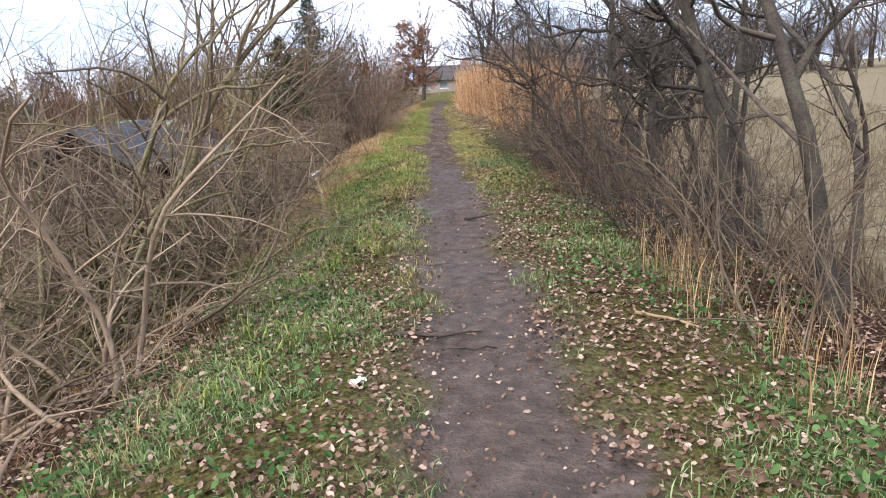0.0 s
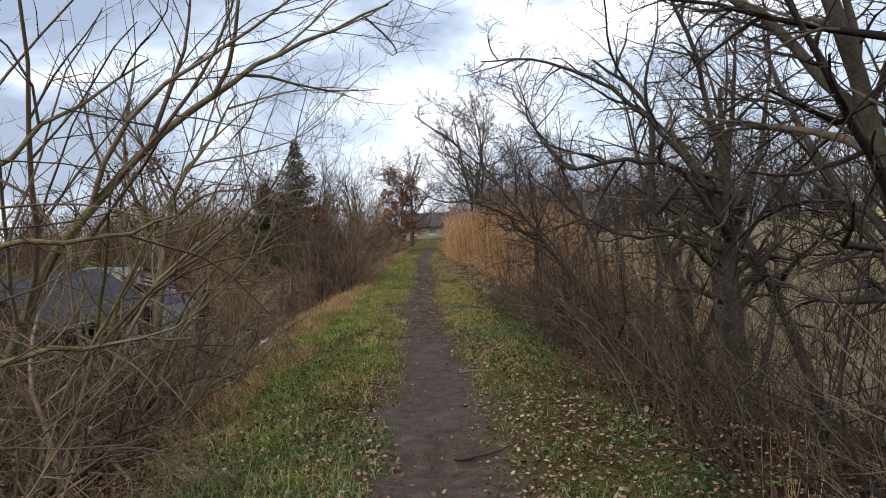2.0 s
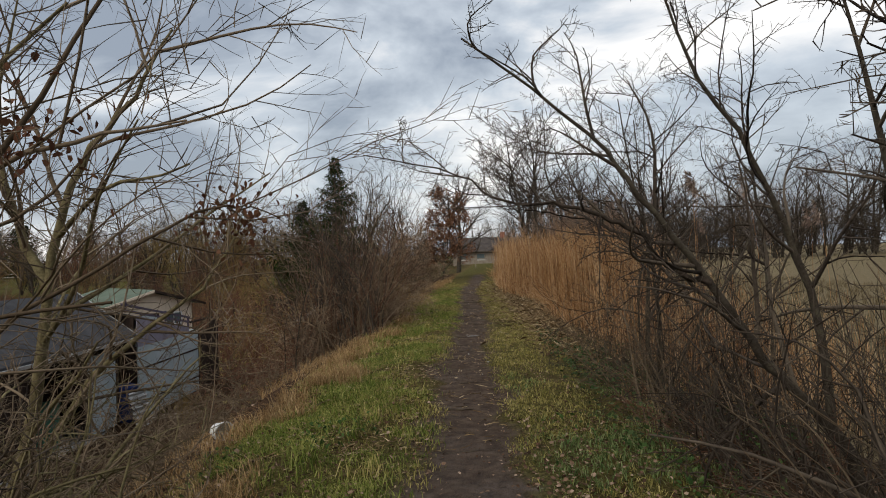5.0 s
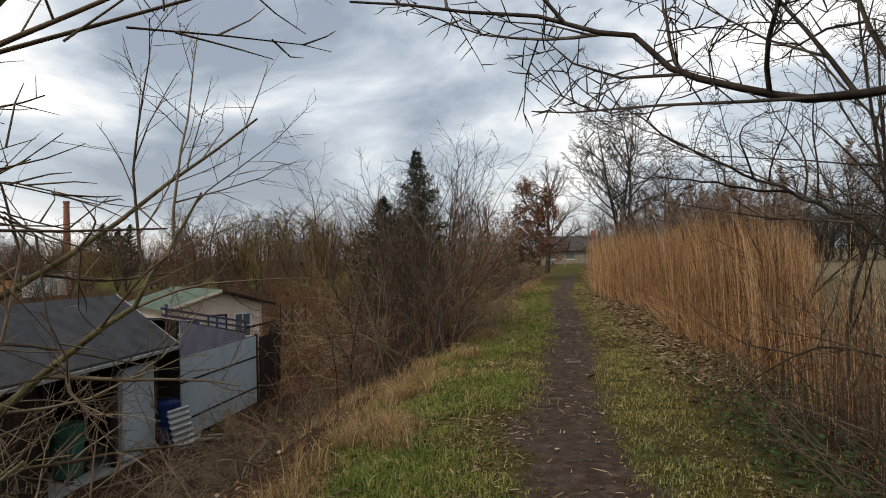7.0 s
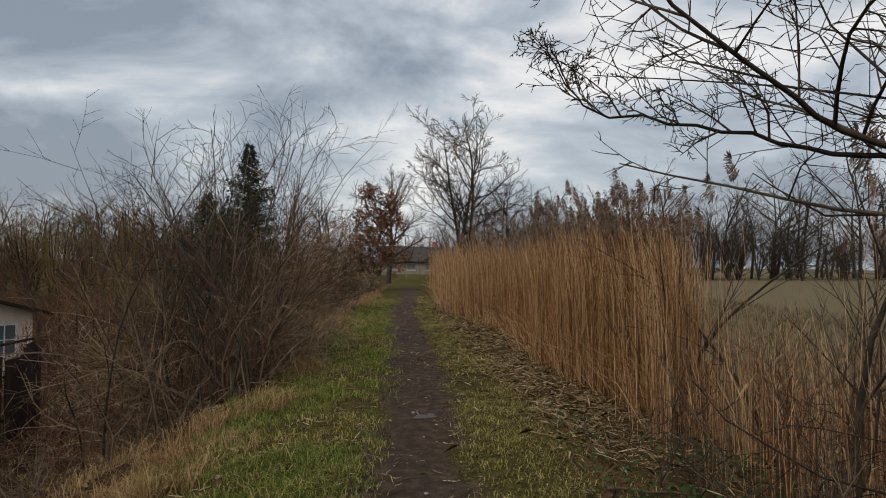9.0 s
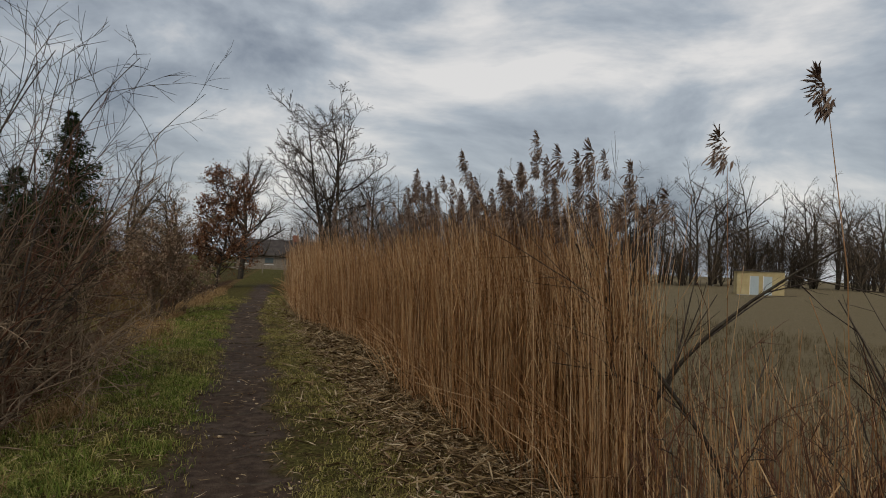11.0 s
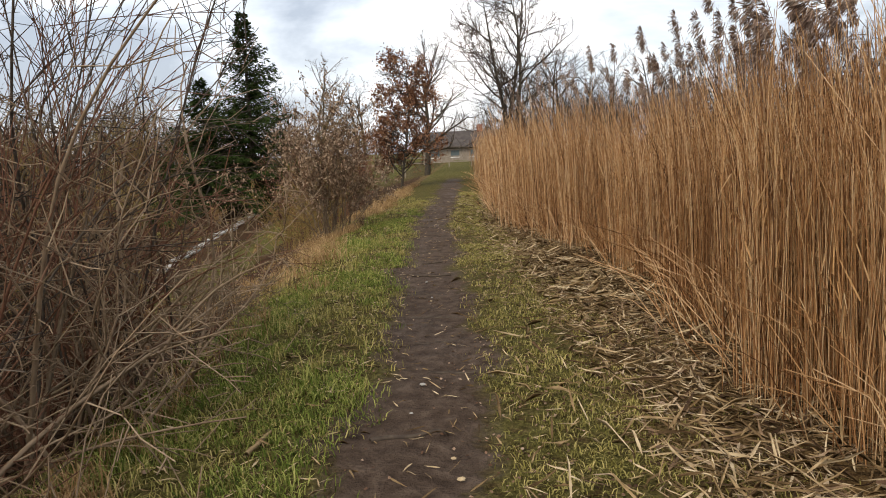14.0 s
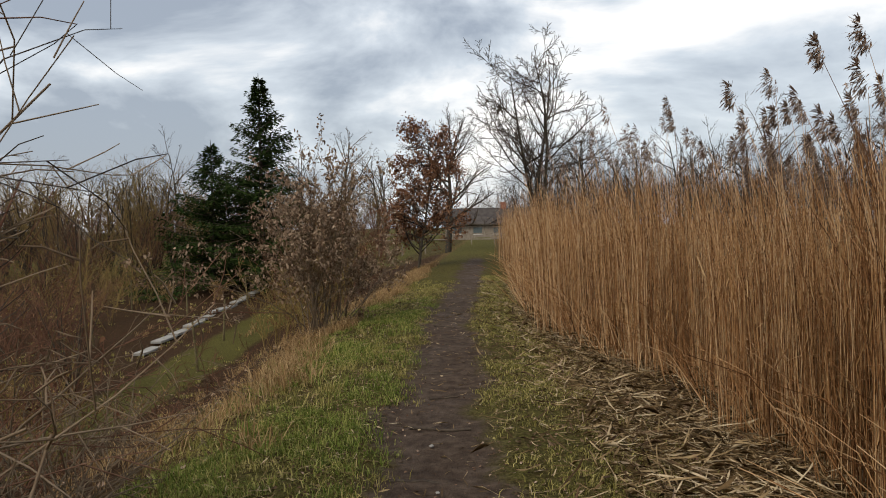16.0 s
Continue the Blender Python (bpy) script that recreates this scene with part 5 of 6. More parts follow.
def dark_shed():
    e = thing("garden_shed", (-9.1, 20.2, G), "dark wooden garden shed with a felt roof and a grey door", "shed")
    e.location = (0, 0, 0)
    x0, x1, y0, y1, ze, zr = -10.2, -8.05, 17.4, 22.3, -.12, .66
    prism("gable_wall", [(x0, y1 - .06, G), (x1, y1 - .06, G), (x1, y1 - .06, ze), ((x0 + x1) / 2, y1 - .06, zr - .08), (x0, y1 - .06, ze)], (0, .06, 0), M["wood_dark"], e)
    prism("gable_wall", [(x0, y0, G), (x1, y0, G), (x1, y0, ze), ((x0 + x1) / 2, y0, zr - .08), (x0, y0, ze)], (0, .06, 0), M["wood_dark"], e)
    box_part("back_wall", (x0, x0 + .05, y0 + .06, y1 - .06, G, ze), M["wood_dark"], e)
    box_part("floor_slab", (x0, x1 + .1, y0, y1, G - .1, G + .06), M["concrete"], e)
    boards_part("board", e, M["wood_dark"], (x1 - .02, y0 + .06, G + .06), (0, 1, 0), (0, 0, 1), (1, 0, 0), 1.7, 2.2, 12)
    box_part("lintel", (x1 - .03, x1 + .03, y0, y1, ze - .32, ze + .04), M["wood_dark"], e)
    for yy in (19.2, 20.95, 22.24):
        box_part("post", (x1 - .06, x1 + .05, yy - .05, yy + .05, G, ze - .3), M["wood_dark"], e)
    d = box_part("door", (x1 + .03, x1 + .075, 21.02, 22.12, G + .1, -.55), M["panel_grey"], e, .006, "flat grey door")
    box_part("door_edge", (x1 + .07, x1 + .09, 21.02, 21.1, G + .1, -.55), M["wood_grey"], d)
    box_part("handle", (x1 + .08, x1 + .11, 22.0, 22.04, -1.5, -1.36), M["metal_sheet"], d)
    c, ov = (x0 + x1) / 2, .38
    s = (zr - ze) / ((x1 - x0) / 2)
    for sx, xe in ((1, x1 + ov), (-1, x0 - ov)):
        zz = ze - s * ov + .1
        prism("roof_slope", [(c, y0 - .3, zr + .1), (c, y1 + .25, zr + .1), (xe, y1 + .25, zz), (xe, y0 - .3, zz)], (0, 0, .05), M["felt_roof"], e)
    box_part("gutter", (x1 + ov - .04, x1 + ov + .03, y0 - .3, y1 + .25, ze - s * ov + .03, ze - s * ov + .1), M["metal_sheet"], e, .006, "pale metal eaves strip")
    prism("barge_board", [(c, y1 + .25, zr + .02), (c, y1 + .25, zr + .17), (x1 + ov, y1 + .25, ze - s * ov + .17), (x1 + ov, y1 + .25, ze - s * ov + .02)], (0, .02, 0), M["metal_sheet"], e)
    # things left in the dark opening
    t = thing("water_butt", (-8.6, 20.4, G + .06), "dark green plastic butt inside the shed", "barrel")
    bm = bmesh.new()
    bmesh.ops.create_cone(bm, cap_ends=True, segments=18, radius1=.26, radius2=.3, depth=.9, matrix=Matrix.Translation((0, 0, .45)))
    part("body", bm, M["green_plastic"], t)
    bm = bmesh.new()
    bmesh.ops.create_cone(bm, cap_ends=True, segments=18, radius1=.31, radius2=.31, depth=.04, matrix=Matrix.Translation((0, 0, .92)))
    part("lid", bm, M["green_plastic"], t)


def panel_shed():
    e = thing("panel_shed", (0, 0, 0), "lean-to shed clad in pale blue-grey panels", "shed")
    x0, x1, y0, y1 = -10.0, -7.78, 22.75, 26.4
    za, zb = .2, -.55

    def zt(y):
        return za + (zb - za) * (y - y0) / (y1 - y0)
    # three tiers of panels with dark joints between them
    tiers = ((G + .05, -1.98), (-1.95, -1.15), (-1.12, -.585))
    for lo, hi in tiers:
        for k in range(2):
            a, b = y0 + (y1 - y0) * k / 2 + .004, y0 + (y1 - y0) * (k + 1) / 2 - .004
            prism("panel", [(x1, a, lo), (x1, b, lo), (x1, b, hi), (x1, a, hi)], (.03, 0, 0), M["panel_grey"], e)
    ye = y1 - .62
    prism("upper_panel", [(x1 - .002, y0, -.58), (x1 - .002, ye, -.58), (x1 - .002, ye, zt(ye)), (x1 - .002, y0, za)], (.03, 0, 0), M["roof_lilac"], e, "faded lilac upper panel")
    box_part("frame", (x1 - .06, x1 - .004, y0, y1, G, zb - .02), M["wood_dark"], e)
    for z in (-1.965, -1.135):
        box_part("batten", (x1 + .005, x1 + .042, y0, y1, z - .022, z + .022), M["wood_dark"], e)
    box_part("corner_post", (x1 - .03, x1 + .05, y1 + .003, y1 + .07, G, zb + .02), M["wood_dark"], e)
    prism("side_wall", [(x0, y1 - .05, G), (x1 - .07, y1 - .05, G), (x1 - .07, y1 - .05, zb), (x0, y1 - .05, zb)], (0, .05, 0), M["panel_grey"], e)
    prism("side_wall", [(x0, y0, G), (x1 - .07, y0, G), (x1 - .07, y0, za), (x0, y0, za)], (0, .05, 0), M["wood_dark"], e)
    box_part("back_wall", (x0 - .05, x0, y0, y1, G, zb), M["panel_grey"], e)
    prism("roof", [(x0 - .1, y0 - .2, za + .05), (x1 - .3, y0 - .2, za + .05), (x1 - .3, y1 + .1, zb + .03), (x0 - .1, y1 + .1, zb + .03)], (0, 0, .05), M["felt_roof"], e)
    # rails above the roof
    for dz, xx in ((.16, x1 - .1), (.3, x1 - .12), (.16, x1 - 1.1)):
        prism("roof_rail", [(xx, y0 - .5, za + dz), (xx, y1 - .3, zb + dz + .06), (xx, y1 - .3, zb + dz + .11), (xx, y0 - .5, za + dz + .05)], (.05, 0, 0), M["purple_paint"], e)
    for yy in (y0 - .3, (y0 + y1) / 2, y1 - .36):
        box_part("rail_post", (x1 - .13, x1 - .08, yy - .025, yy + .025, zt(yy) + .05, zt(yy) + .34), M["purple_paint"], e)
    box_part("top_rail", (x1 - .05, x1, y1 - .4, y1 + 1.3, zb + .22, zb + .27), M["wood_dark"], e)


def tarred_screen():
    e = thing("board_screen", (0, 0, 0), "dark tarred board screen with a rounded top", "fence")
    x, y0, n = -7.72, 26.55, 12
    for i in range(n):
        f = (i + .5) / n
        top = -.62 + .26 * math.sin(max(0, (f - .45) / .55) * math.pi) ** .6 if f > .45 else -.62
        bm = bmesh.new()
        box(bm, x - .02, x + .02, y0 + 1.35 * i / n, y0 + 1.35 * (i + 1) / n - .006, G, top, .004)
        part("board", bm, M["wood_dark"], e)
    for z in (-1.9, -1.0):
        box_part("rail", (x - .06, x - .02, y0, y0 + 1.35, z, z + .07), M["wood_dark"], e)


def cabin():
    e = thing("summer_house", (-12.4, 33.0, G), "cream wooden summer house with a green felt roof", "house")
    e.rotation_euler = (0, 0, radians(48.6))
    w, dep, ze, zr = 1.75, 5.0, 2.2, 2.72
    cream = M["wood_cream"]
    front = 0.0
    # front wall in pieces round a door and two windows
    openings = ((-1.35, -.65, .95, 1.75), (-.42, .34, .08, 1.85), (.62, 1.32, .85, 1.85))
    xs = [-w]
    for a, b, c, d in openings:
        box_part("wall_pier", (xs[-1], a, front, front + .07, .05, ze), cream, e)
        if c > .2:
            box_part("wall_apron", (a + .001, b - .001, front, front + .07, .05, c), cream, e)
        box_part("wall_head", (a + .001, b - .001, front, front + .07, d, ze), cream, e)
        xs.append(b)
    box_part("wall_pier", (xs[-1], w, front, front + .07, .05, ze), cream, e)
    prism("gable", [(-w, front, ze + .002), (w, front, ze + .002), (0, front, zr)], (0, .07, 0), cream, e)
    for sx in (-1, 1):
        box_part("side_wall", (sx * w - .035, sx * w + .035, front + .072, dep, .05, ze), cream, e)
    box_part("back_wall", (-w, w, dep, dep + .07, .05, ze), cream, e)
    box_part("base", (-w - .05, w + .05, -.05, dep + .1, -.2, .05), M["concrete"], e)
    for a, b, c, d in (openings[0], openings[2]):
        win = box_part("window", (a + .05, b - .05, front + .03, front + .04, c + .05, d - .05), M["glass"], e)
        for dims in ((a, b, front - .015, front + .03, c, c + .05), (a, b, front - .015, front + .03, d - .05, d), (a, a + .05, front - .015, front + .03, c + .051, d - .051), (b - .05, b, front - .015, front + .03, c + .051, d - .051),
                     ((a + b) / 2 - .015, (a + b) / 2 + .015, front - .01, front + .025, c + .051, d - .051), (a + .051, b - .051, front - .008, front + .022, (c + d) / 2 - .015, (c + d) / 2 + .015)):
            box_part("frame", dims, M["white_paint"], win, .004)
    a, b, c, d = openings[1]
    door = box_part("door", (a + .06, b - .06, front + .02, front + .05, c, d - .06), M["panel_grey"], e, .005, "pale glazed door")
    for dims in ((a, a + .06, front - .02, front + .05, c, d), (b - .06, b, front - .02, front + .05, c, d), (a + .061, b - .061, front - .02, front + .05, d - .06, d)):
        box_part("door_frame", dims, M["wood_dark"], door, .004, "dark door frame")
    s = (zr - ze) / w
    for sx in (-1, 1):
        xe = sx * (w + .4)
        zz = ze - s * .4
        prism("roof_slope", [(0, -.45, zr + .04), (0, dep + .3, zr + .04), (xe, dep + .3, zz + .04), (xe, -.45, zz + .04)], (0, 0, .06), M["roof_green"], e)
        prism("barge_board", [(0, -.47, zr + .0), (0, -.47, zr + .1), (xe, -.47, zz + .1), (xe, -.47, zz + .0)], (0, .02, 0), M["wood_cream" if sx < 0 else "wood_dark"], e)
    # trellis by the corner
    t = thing("garden_trellis", (-10.7, 34.9, G), "white zigzag garden trellis beside the summer house", "trellis")
    t.rotation_euler = (0, 0, radians(20))
    for k in range(3):
        xx = k * .5
        box_part("post", (xx - .02, xx + .02, -.02, .02, 0, 2.1), M["wood_dark"], t)
        for q in range(5):
            for sgn in (-1, 1):
                z = .25 + q * .36
                bm = bmesh.new()
                box(bm, -.015, .015, -.012, .012, -.21, .21, .003)
                bm.transform(Matrix.Translation((xx + .22 + .06 * sgn, .03 * sgn, z)) @ Matrix.Rotation(sgn * .62, 4, "Y"))
                part("slat", bm, M["wood_grey"], t)


def corrugated(x, y, w, h, turn, lean):
    n = 48
    verts, faces = [], []
    for i in range(n + 1):
        z = h * i / n
        d = .028 * math.sin(i / n * 2 * math.pi * 7)
        verts += [(0, d, z), (w, d, z), (w, d + .004, z), (0, d + .004, z)]
    for i in range(n):
        for k in range(4):
            a, b = i * 4 + k, i * 4 + (k + 1) % 4
            faces.append((a, b, b + 4, a + 4))
    me = bpy.data.meshes.new("corrugated_sheet")
    me.from_pydata(verts, [], faces)
    o = link_mesh("corrugated_sheet", me, M["metal_sheet"])
    o.matrix_world = pose(x, y, gz(x, y) - .02, lean, 0, turn)
    return tagged(o, "weathered corrugated sheet leaning by the shed", "sheet")


def barrel(x, y):
    t = thing("blue_barrel", (x, y, gz(x, y)), "blue plastic barrel beside the shed door", "barrel")
    bm = bmesh.new()
    prof = [(.24, 0), (.28, .06), (.29, .3), (.275, .34), (.29, .38), (.29, .62), (.275, .66), (.28, .84), (.2, .9)]
    for (r0, z0), (r1, z1) in zip(prof, prof[1:]):
        bmesh.ops.create_cone(bm, cap_ends=False, segments=20, radius1=r0, radius2=r1, depth=z1 - z0, matrix=Matrix.Translation((0, 0, (z0 + z1) / 2)))
    bmesh.ops.create_circle(bm, cap_ends=True, segments=20, radius=.2, matrix=Matrix.Translation((0, 0, .9)))
    part("body", bm, M["blue_plastic"], t)
    bm = bmesh.new()
    bmesh.ops.create_cone(bm, cap_ends=True, segments=12, radius1=.04, radius2=.04, depth=.04, matrix=Matrix.Translation((.1, 0, .92)))
    part("bung", bm, M["blue_plastic"], t)


def bucket(x, y, turn):
    t = thing("white_bucket", (x, y, gz(x, y) + .1), "white plastic bucket lying on the bank", "bucket")
    t.rotation_euler = (radians(82), 0, radians(turn))
    bm = bmesh.new()
    bmesh.ops.create_cone(bm, cap_ends=False, segments=20, radius1=.085, radius2=.105, depth=.24)
    bmesh.ops.create_circle(bm, cap_ends=True, segments=20, radius=.085, matrix=Matrix.Translation((0, 0, -.12)))
    bmesh.ops.solidify(bm, geom=bm.faces, thickness=.004)
    part("body", bm, M["white_paint"], t)
    bm = bmesh.new()
    bmesh.ops.create_cone(bm, cap_ends=False, segments=20, radius1=.111, radius2=.111, depth=.025, matrix=Matrix.Translation((0, 0, .107)))
    part("rim", bm, M["white_paint"], t)


def plank(x, y, ln, w, turn, tilt=0, label="old grey plank on the ground", material="wood_grey"):
    bm = bmesh.new()
    box(bm, -ln / 2, ln / 2, -w / 2, w / 2, 0, .03, .004)
    o = part("plank", bm, M[material])
    o.matrix_world = pose(x, y, gz(x, y) + .015, 0, tilt, turn)
    return tagged(o, label, "plank")


dark_shed()
panel_shed()
tarred_screen()
cabin()
corrugated(-7.45, 22.0, .62, .85, 80, -14)
corrugated(-5.6, 5.6, .9, 1.1, 60, -35)
barrel(-8.0, 22.58)
bucket(-2.35, 13.85, 40)
plank(-6.9, 23.2, .9, .16, 20)
plank(-7.0, 22.9, 1.2, .14, 35, 8)
plank(-7.4, 22.75, 1.3, .1, 100, -50, "grey board leaning against the shed")
thicket("brush_pile", -5.6, -3.6, 15.6, 20.2, 80, 1.6, 140, TANGLE, "twig_grey", "heap of cut brushwood above the sheds", 30, (8, 45), "brushwood", (.008, .018), 150)
thicket("dry_plant_tuft", -6.75, -6.5, 22.6, 22.9, 40, .7, 141, BROOM_FAR, "twig_ochre", "tuft of withered garden plants", 90, (60, 88), "plant", (.004, .006), 100)

# second garden with a small pale hut, far behind
def garden_hut(x, y, w, d, h, wall, roof, label, turn=0.0, name="garden_hut", lift=None):
    e = thing(name, (x, y, gz(x, y) if lift is None else lift), label, "hut")
    e.rotation_euler = (0, 0, radians(turn))
    for dims, nm in (((-w / 2, w / 2, 0, .1, -.3, h), "front_wall"), ((-w / 2, w / 2, d - .1, d, -.3, h), "back_wall"), ((-w / 2, -w / 2 + .1, .101, d - .101, -.3, h), "side_wall"), ((w / 2 - .1, w / 2, .101, d - .101, -.3, h), "side_wall")):
        box_part(nm, dims, M[wall], e)
    prism("roof", [(-w / 2 - .25, -.3, h + .02), (w / 2 + .25, -.3, h + .25), (w / 2 + .25, d + .3, h + .25), (-w / 2 - .25, d + .3, h + .02)], (0, 0, .12), M[roof], e)
    for a, b in ((-.22 * w, -.04 * w), (.06 * w, .24 * w)):
        p = box_part("door", (a, b, -.03, -.003, 0, h * .8), M["panel_grey"], e)
        box_part("door_frame", (a - .06, a - .003, -.05, -.003, 0, h * .82), M["white_paint"], p)
    box_part("step", (-w / 2, w / 2, -1.0, -.06, -.3, -.02), M["concrete"], e)
    return e


garden_hut(57.6, 76, 5.0, 3.5, 2.7, "yellow_wall", "roof_dark", "small yellow hut at the far edge of the meadow", -35)
garden_hut(-41.5, 58, 3.2, 2.4, 1.8, "wall_pale", "felt_roof", "small pale garden hut behind the plots", 30)
garden_hut(-46.5, 58, 2.4, 2.0, 1.3, "orange_item", "felt_roof", "low hut with ochre boards behind the plots", 30)

# long flat-roofed hall and the brick chimney behind it
def hall():
    e = thing("long_hall", (0, 0, 0), "long low flat-roofed hall in the distance", "building")
    box_part("wall", (-104, -58, 112, 124, -1.6, 1.3), M["wall_pale"], e)
    box_part("roof", (-105, -57, 111.4, 124.6, 1.3, 1.75), M["metal_sheet"], e)
    for k in range(14):
        x = -102 + k * 3.2
        w = box_part("window", (x, x + 1.8, 111.93, 111.98, -.2, .7), M["glass"], e)
        box_part("frame", (x - .08, x + 1.88, 111.94, 111.99, -.32, -.22), M["white_paint"], w)


hall()
ch = thing("factory_chimney", (-188.3, 240, -1), "tall red-brown brick chimney in the distance", "chimney")
bm = bmesh.new()
bmesh.ops.create_cone(bm, cap_ends=True, segments=24, radius1=1.55, radius2=1.05, depth=27, matrix=Matrix.Translation((0, 0, 13.5)))
part("shaft", bm, M["brick_red"], ch)
bm = bmesh.new()
bmesh.ops.create_cone(bm, cap_ends=True, segments=24, radius1=1.25, radius2=1.25, depth=.9, matrix=Matrix.Translation((0, 0, 27.2)))
part("crown", bm, M["brick_red"], ch)
for k, (x, y, h) in enumerate(((-73.5, 108, 9), (-70.5, 108, 8.2), (-67.8, 107, 8.6))):
    fir(x, y, h, 3.8, 310 + k, "dark conifer by the distant hall", 1)

# house and rail fence at the end of the path
def house():
    e = thing("far_house", (5.2, 112, gz(5.2, 112)), "house with a dark roof beyond the end of the path", "house")
    box_part("wall", (-6, 6, 0, 8, -.5, 1.9), M["wood_grey"], e)
    prism("roof", [(-6.6, -.6, 1.85), (-6.6, 8.6, 1.85), (-6.6, 4, 4.2)], (13.2, 0, 0), M["roof_dark"], e)
    ch2 = box_part("chimney", (2, 2.8, 3.6, 4.4, 3.6, 5.0), M["brick_red"], e)
    for k in range(4):
        x = -4.9 + k * 2.8
        wd = box_part("window", (x, x + 1.2, -.04, -.004, .5, 1.4), M["glass"], e)
        box_part("frame", (x - .08, x + 1.28, -.06, -.004, .4, .49), M["white_paint"], wd)


house()


def rail_fence(x0, x1, y, n, h, name, label, material, z=None):
    e = thing(name, ((x0 + x1) / 2, y, gz((x0 + x1) / 2, y)), label, "fence")
    o = e.location.copy()
    for i in range(n):
        x = x0 + (x1 - x0) * i / (n - 1)
        g = gz(x, y) - o.z
        box_part("post", (x - o.x - .05, x - o.x + .05, -.05, .05, g - .2, g + h), M[material], e)
    g = gz((x0 + x1) / 2, y) - o.z
    for q in (.45, .92):
        box_part("rail", (x0 - o.x, x1 - o.x, -.085, -.052, g + h * q - .05, g + h * q + .05), M[material], e)


rail_fence(-6, 12, 78, 10, 1.0, "rail_fence", "pale wooden rail fence at the end of the path", "wood_grey")

# garden plots beside the bank: concrete edging, lawn, posts
edge = new("garden_path")
tagged(edge, "narrow pale concrete garden path", "path", kind="structure")
for k in range(13):
    y = 40.5 + k * 1.15
    x = -8.55
    bm = bmesh.new()
    box(bm, -.17, .17, 0, 1.145, 0, .08, .01)
    o = part("slab", bm, M["concrete"], edge)
    o.matrix_world = pose(x + random.uniform(-.02, .02), y, gz(x, y + .5) + .005, 0, random.uniform(-.4, .4), random.uniform(-.5, .5))
for k, (x, y) in enumerate(((-6.0, 38.5), (-6.6, 42), (-9.4, 46), (-7.6, 47.5), (-10.4, 41.5), (-12, 47))):
    bm = bmesh.new()
    bmesh.ops.create_cone(bm, cap_ends=True, segments=8, radius1=.035, radius2=.028, depth=1.4, matrix=Matrix.Translation((0, 0, .65)))
    o = part("garden_post", bm, M["bark_olive"])
    o.matrix_world = pose(x, y, gz(x, y) - .05, random.uniform(-4, 4), random.uniform(-4, 4))
    tagged(o, "weathered wooden post in the garden", "post", "garden posts")
for k, (x, y) in enumerate(((-11.5, 49), (-9.6, 49.6), (-7.2, 50))):
    thicket("garden_plant", x - .2, x + .2, y - .2, y + .2, 14, .8, 150 + k, BROOM_FAR, "grass_dry", "withered upright garden plant", 90, (75, 89), "plant", (.012, .018), fat=.01)


# ---------------------------------------------------------------- sticks, slabs, stones on the path
def stick(x, y, ln, r, turn, seed, label="fallen stick on the path", material="twig_grey", dz=.012):
    w = Wood(seed)
    a = radians(turn)
    d = Vector((math.cos(a), math.sin(a), 0))
    p = Vector((x, y, 0)) - d * ln / 2
    pts = [p + d * ln * i / 6 + Vector((w.rng.gauss(0, .008), w.rng.gauss(0, .012), 0)) for i in range(7)]
    for q in pts:
        q.z = gz(q.x, q.y) + r + dz
    w.lines.append((pts, r, r * .6))
    if ln > .7:
        q = pts[3]
        w.stem(q, d + Vector((-d.y, d.x, .1)) * .8, ln * .3, r * .5, r * .25, 4, .08, 0)
    v, f = w.tubes(w.lines)
    o = link_mesh("stick", array_mesh("stick", v - np.array((x, y, gz(x, y))), f, 4), M[material])
    o.location = (x, y, gz(x, y))
    return tagged(o, label, "stick")


stick(.02, 3.62, .52, .017, 3, 501, "dark fallen stick lying across the path", "twig_dark")
stick(.2, 3.42, .3, .008, 172, 502, material="twig_dark")
for k, (x, y, ln, tn, mt) in enumerate(((-.35, 8.0, .3, 5, "reed_litter"), (.75, 9.4, .3, -8, "reed_litter"), (1.45, 3.75, .4, -25, "reed_litter"), (1.6, 2.6, .35, 30, "reed_litter"), (2.0, 2.4, .5, 75, "reed_litter"),
                                      (.55, 7.0, .35, 12, "twig_dark"), (.1, 5.2, .25, -10, "twig_dark"), (1.9, 11.6, .9, 3, "twig_grey"), (1.9, 17.0, .7, 20, "twig_grey"), (2.2, 16.2, .6, -15, "reed_litter"), (1.6, 18.2, .5, -30, "reed_litter"),
                                      (-1.4, 13.8, .5, 40, "twig_grey"), (-.9, 16.0, .4, 15, "reed_litter"), (-.6, 21.5, .35, 70, "reed_litter"), (-.35, 22.6, .3, 80, "reed_litter"))):
    stick(x, y, ln, .007 + .004 * (k % 3), tn, 510 + k, "short dry stick lying by the path", mt)

rs = random.Random(8)
for k, y in enumerate((12.0, 13.3, 14.6, 15.5, 16.24, 17.1, 17.83, 18.85, 19.7, 20.34, 21.0, 21.72, 22.61, 23.59, 24.3, 25.07, 26.0, 26.96, 27.9, 28.89, 30.46, 32, 33.6)):
    stick(float(path_x(y)) + rs.uniform(-.12, .26), y, rs.uniform(.22, .5), rs.uniform(.011, .02), rs.uniform(-9, 9), 560 + k, "dark root half buried across the path", "twig_dark", -.012)


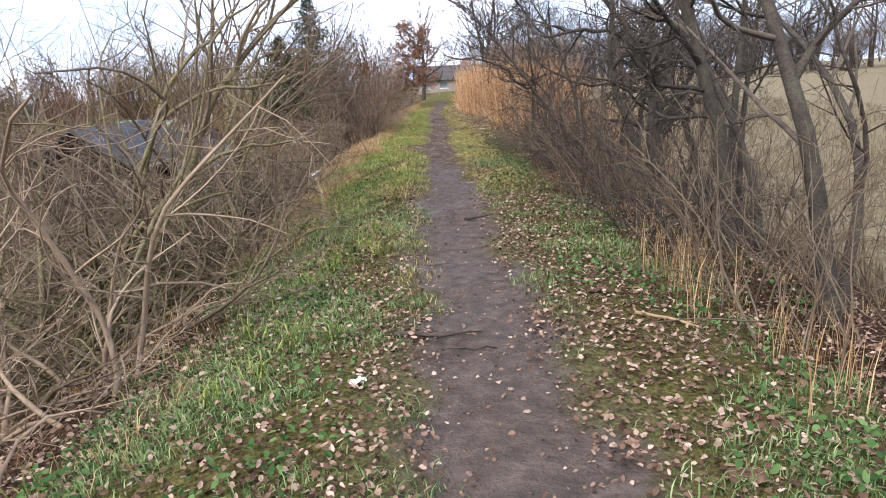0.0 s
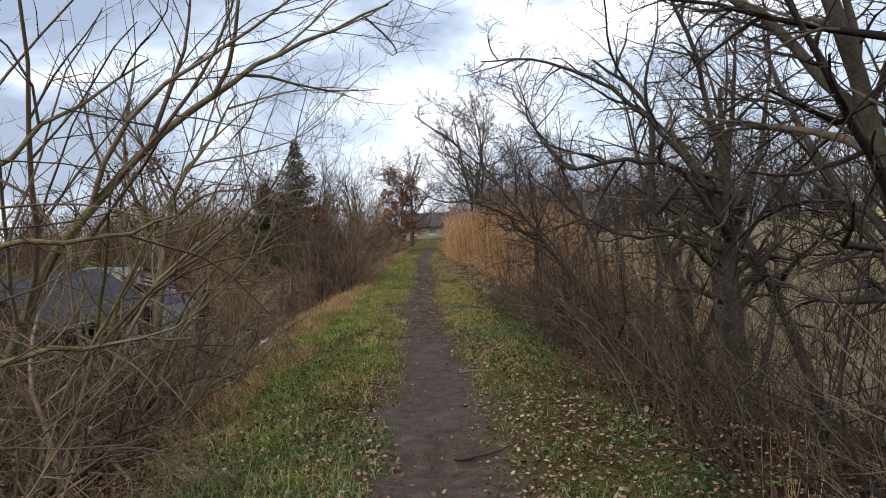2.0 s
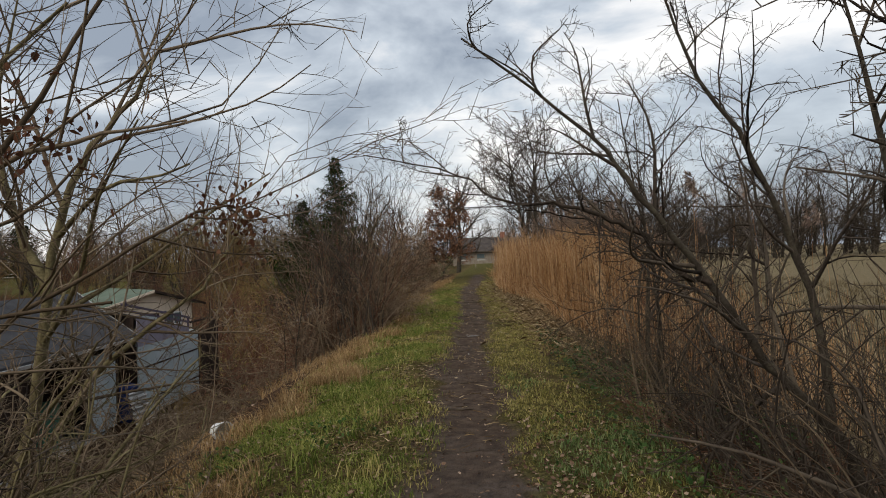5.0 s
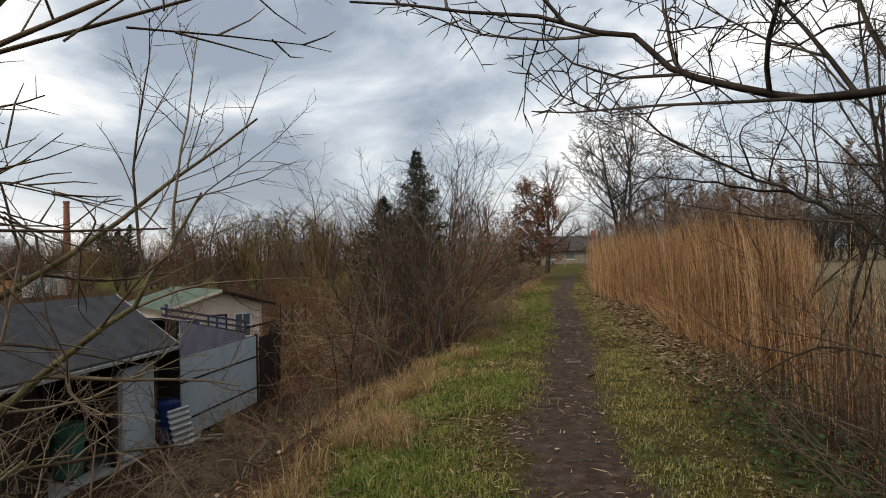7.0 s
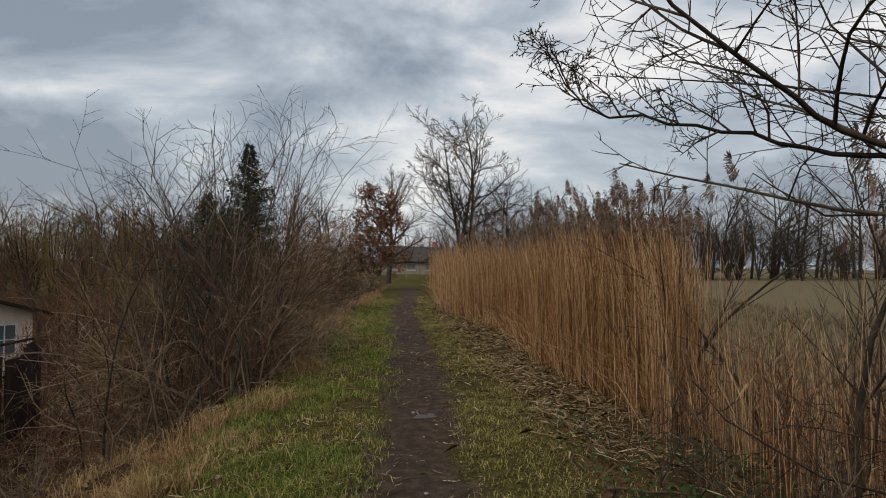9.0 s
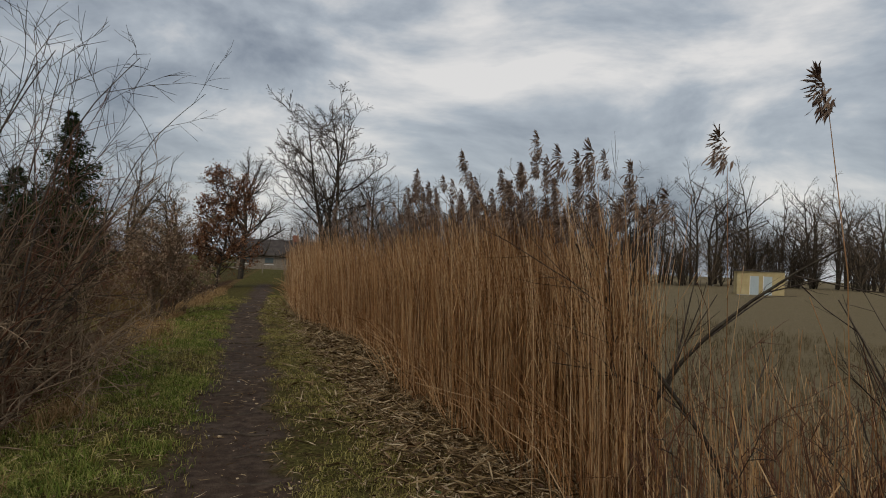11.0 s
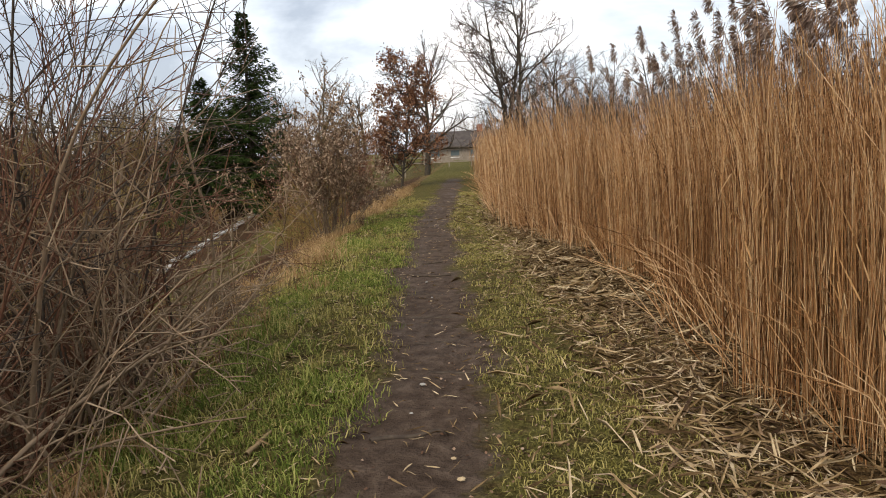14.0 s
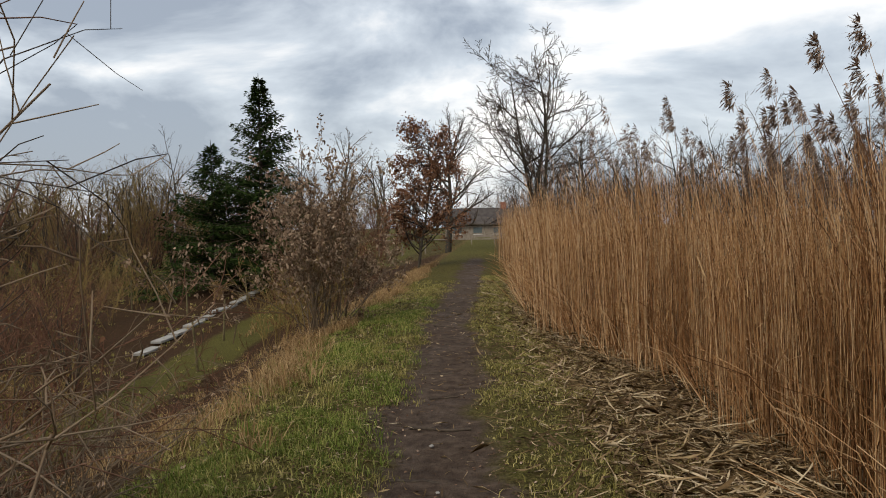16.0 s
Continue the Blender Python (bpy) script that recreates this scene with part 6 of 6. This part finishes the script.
def pebble(x, y, r, mt):
    bm = bmesh.new()
    bmesh.ops.create_icosphere(bm, subdivisions=1, radius=r)
    for v in bm.verts:
        v.co = Vector((v.co.x * rs.uniform(.8, 1.4), v.co.y * rs.uniform(.8, 1.2), v.co.z * .5))
    o = part("pebble", bm, M[mt])
    o.location = (x, y, gz(x, y) + r * .3 + .012)
    tagged(o, "small pale stone pressed into the path", "stone", "stones on the path")


for k in range(60):
    y = 13 + 17 * rs.random()
    pebble(float(path_x(y)) + rs.gauss(.1, .22), y, rs.uniform(.008, .02), rs.choice(("concrete", "stone", "stone", "reed_litter")))


def puddle(x, y, a, b, seed):
    rng = random.Random(seed)
    bm = bmesh.new()
    z = sum(gz(x + dx, y + dy) for dx in (-a, 0, a) for dy in (-b, 0, b)) / 9
    vs = []
    for k in range(28):
        t = k / 28 * 6.283
        r = 1 + .22 * math.sin(2 * t + seed) + .12 * math.sin(5 * t + 2 * seed) + rng.uniform(-.05, .05)
        vs.append(bm.verts.new((a * r * math.cos(t), b * r * math.sin(t), 0)))
    top = bm.faces.new(vs)
    ext = bmesh.ops.extrude_face_region(bm, geom=[top])
    for v in ext["geom"]:
        if isinstance(v, bmesh.types.BMVert):
            v.co.z -= .03
    bmesh.ops.recalc_face_normals(bm, faces=bm.faces)
    o = part("puddle", bm, M["water"])
    o.location = (x, y, z + .006)
    tagged(o, "small shallow puddle on the muddy path", "puddle", "puddles on the path")


puddle(.5, 18.94, .13, .12, 1)


def scrap(x, y, w, h, turn, material, label, name):
    bm = bmesh.new()
    bmesh.ops.create_grid(bm, x_segments=6, y_segments=4, size=.5)
    for v in bm.verts:
        v.co = Vector((v.co.x * w, v.co.y * h * (1 - .8 * abs(v.co.x) ** 1.5), .012 + .03 * noise.noise(v.co * 4 + Vector((x, y, 0)))))
    bmesh.ops.solidify(bm, geom=bm.faces, thickness=.001)
    o = part(name, bm, M[material])
    o.matrix_world = pose(x, y, gz(x, y) + .015, 4, -6, turn)
    tagged(o, label, "litter")


scrap(-.41, 3.05, .09, .045, 20, "white_paint", "scrap of white paper in the grass", "paper_scrap")
scrap(1.12, 2.05, .13, .09, -15, "leaf_litter", "large curled brown leaf beside the path", "large_leaf")
scrap(1.43, 4.3, .12, .06, 120, "reed_litter", "pale flattened leaf in the grass", "large_leaf")
scrap(1.15, 4.25, .13, .08, 10, "leaf_litter", "large brown leaf in the grass", "large_leaf")
scrap(1.55, 16.75, .1, .08, 10, "leaf_litter", "large pale leaf on the verge", "large_leaf")
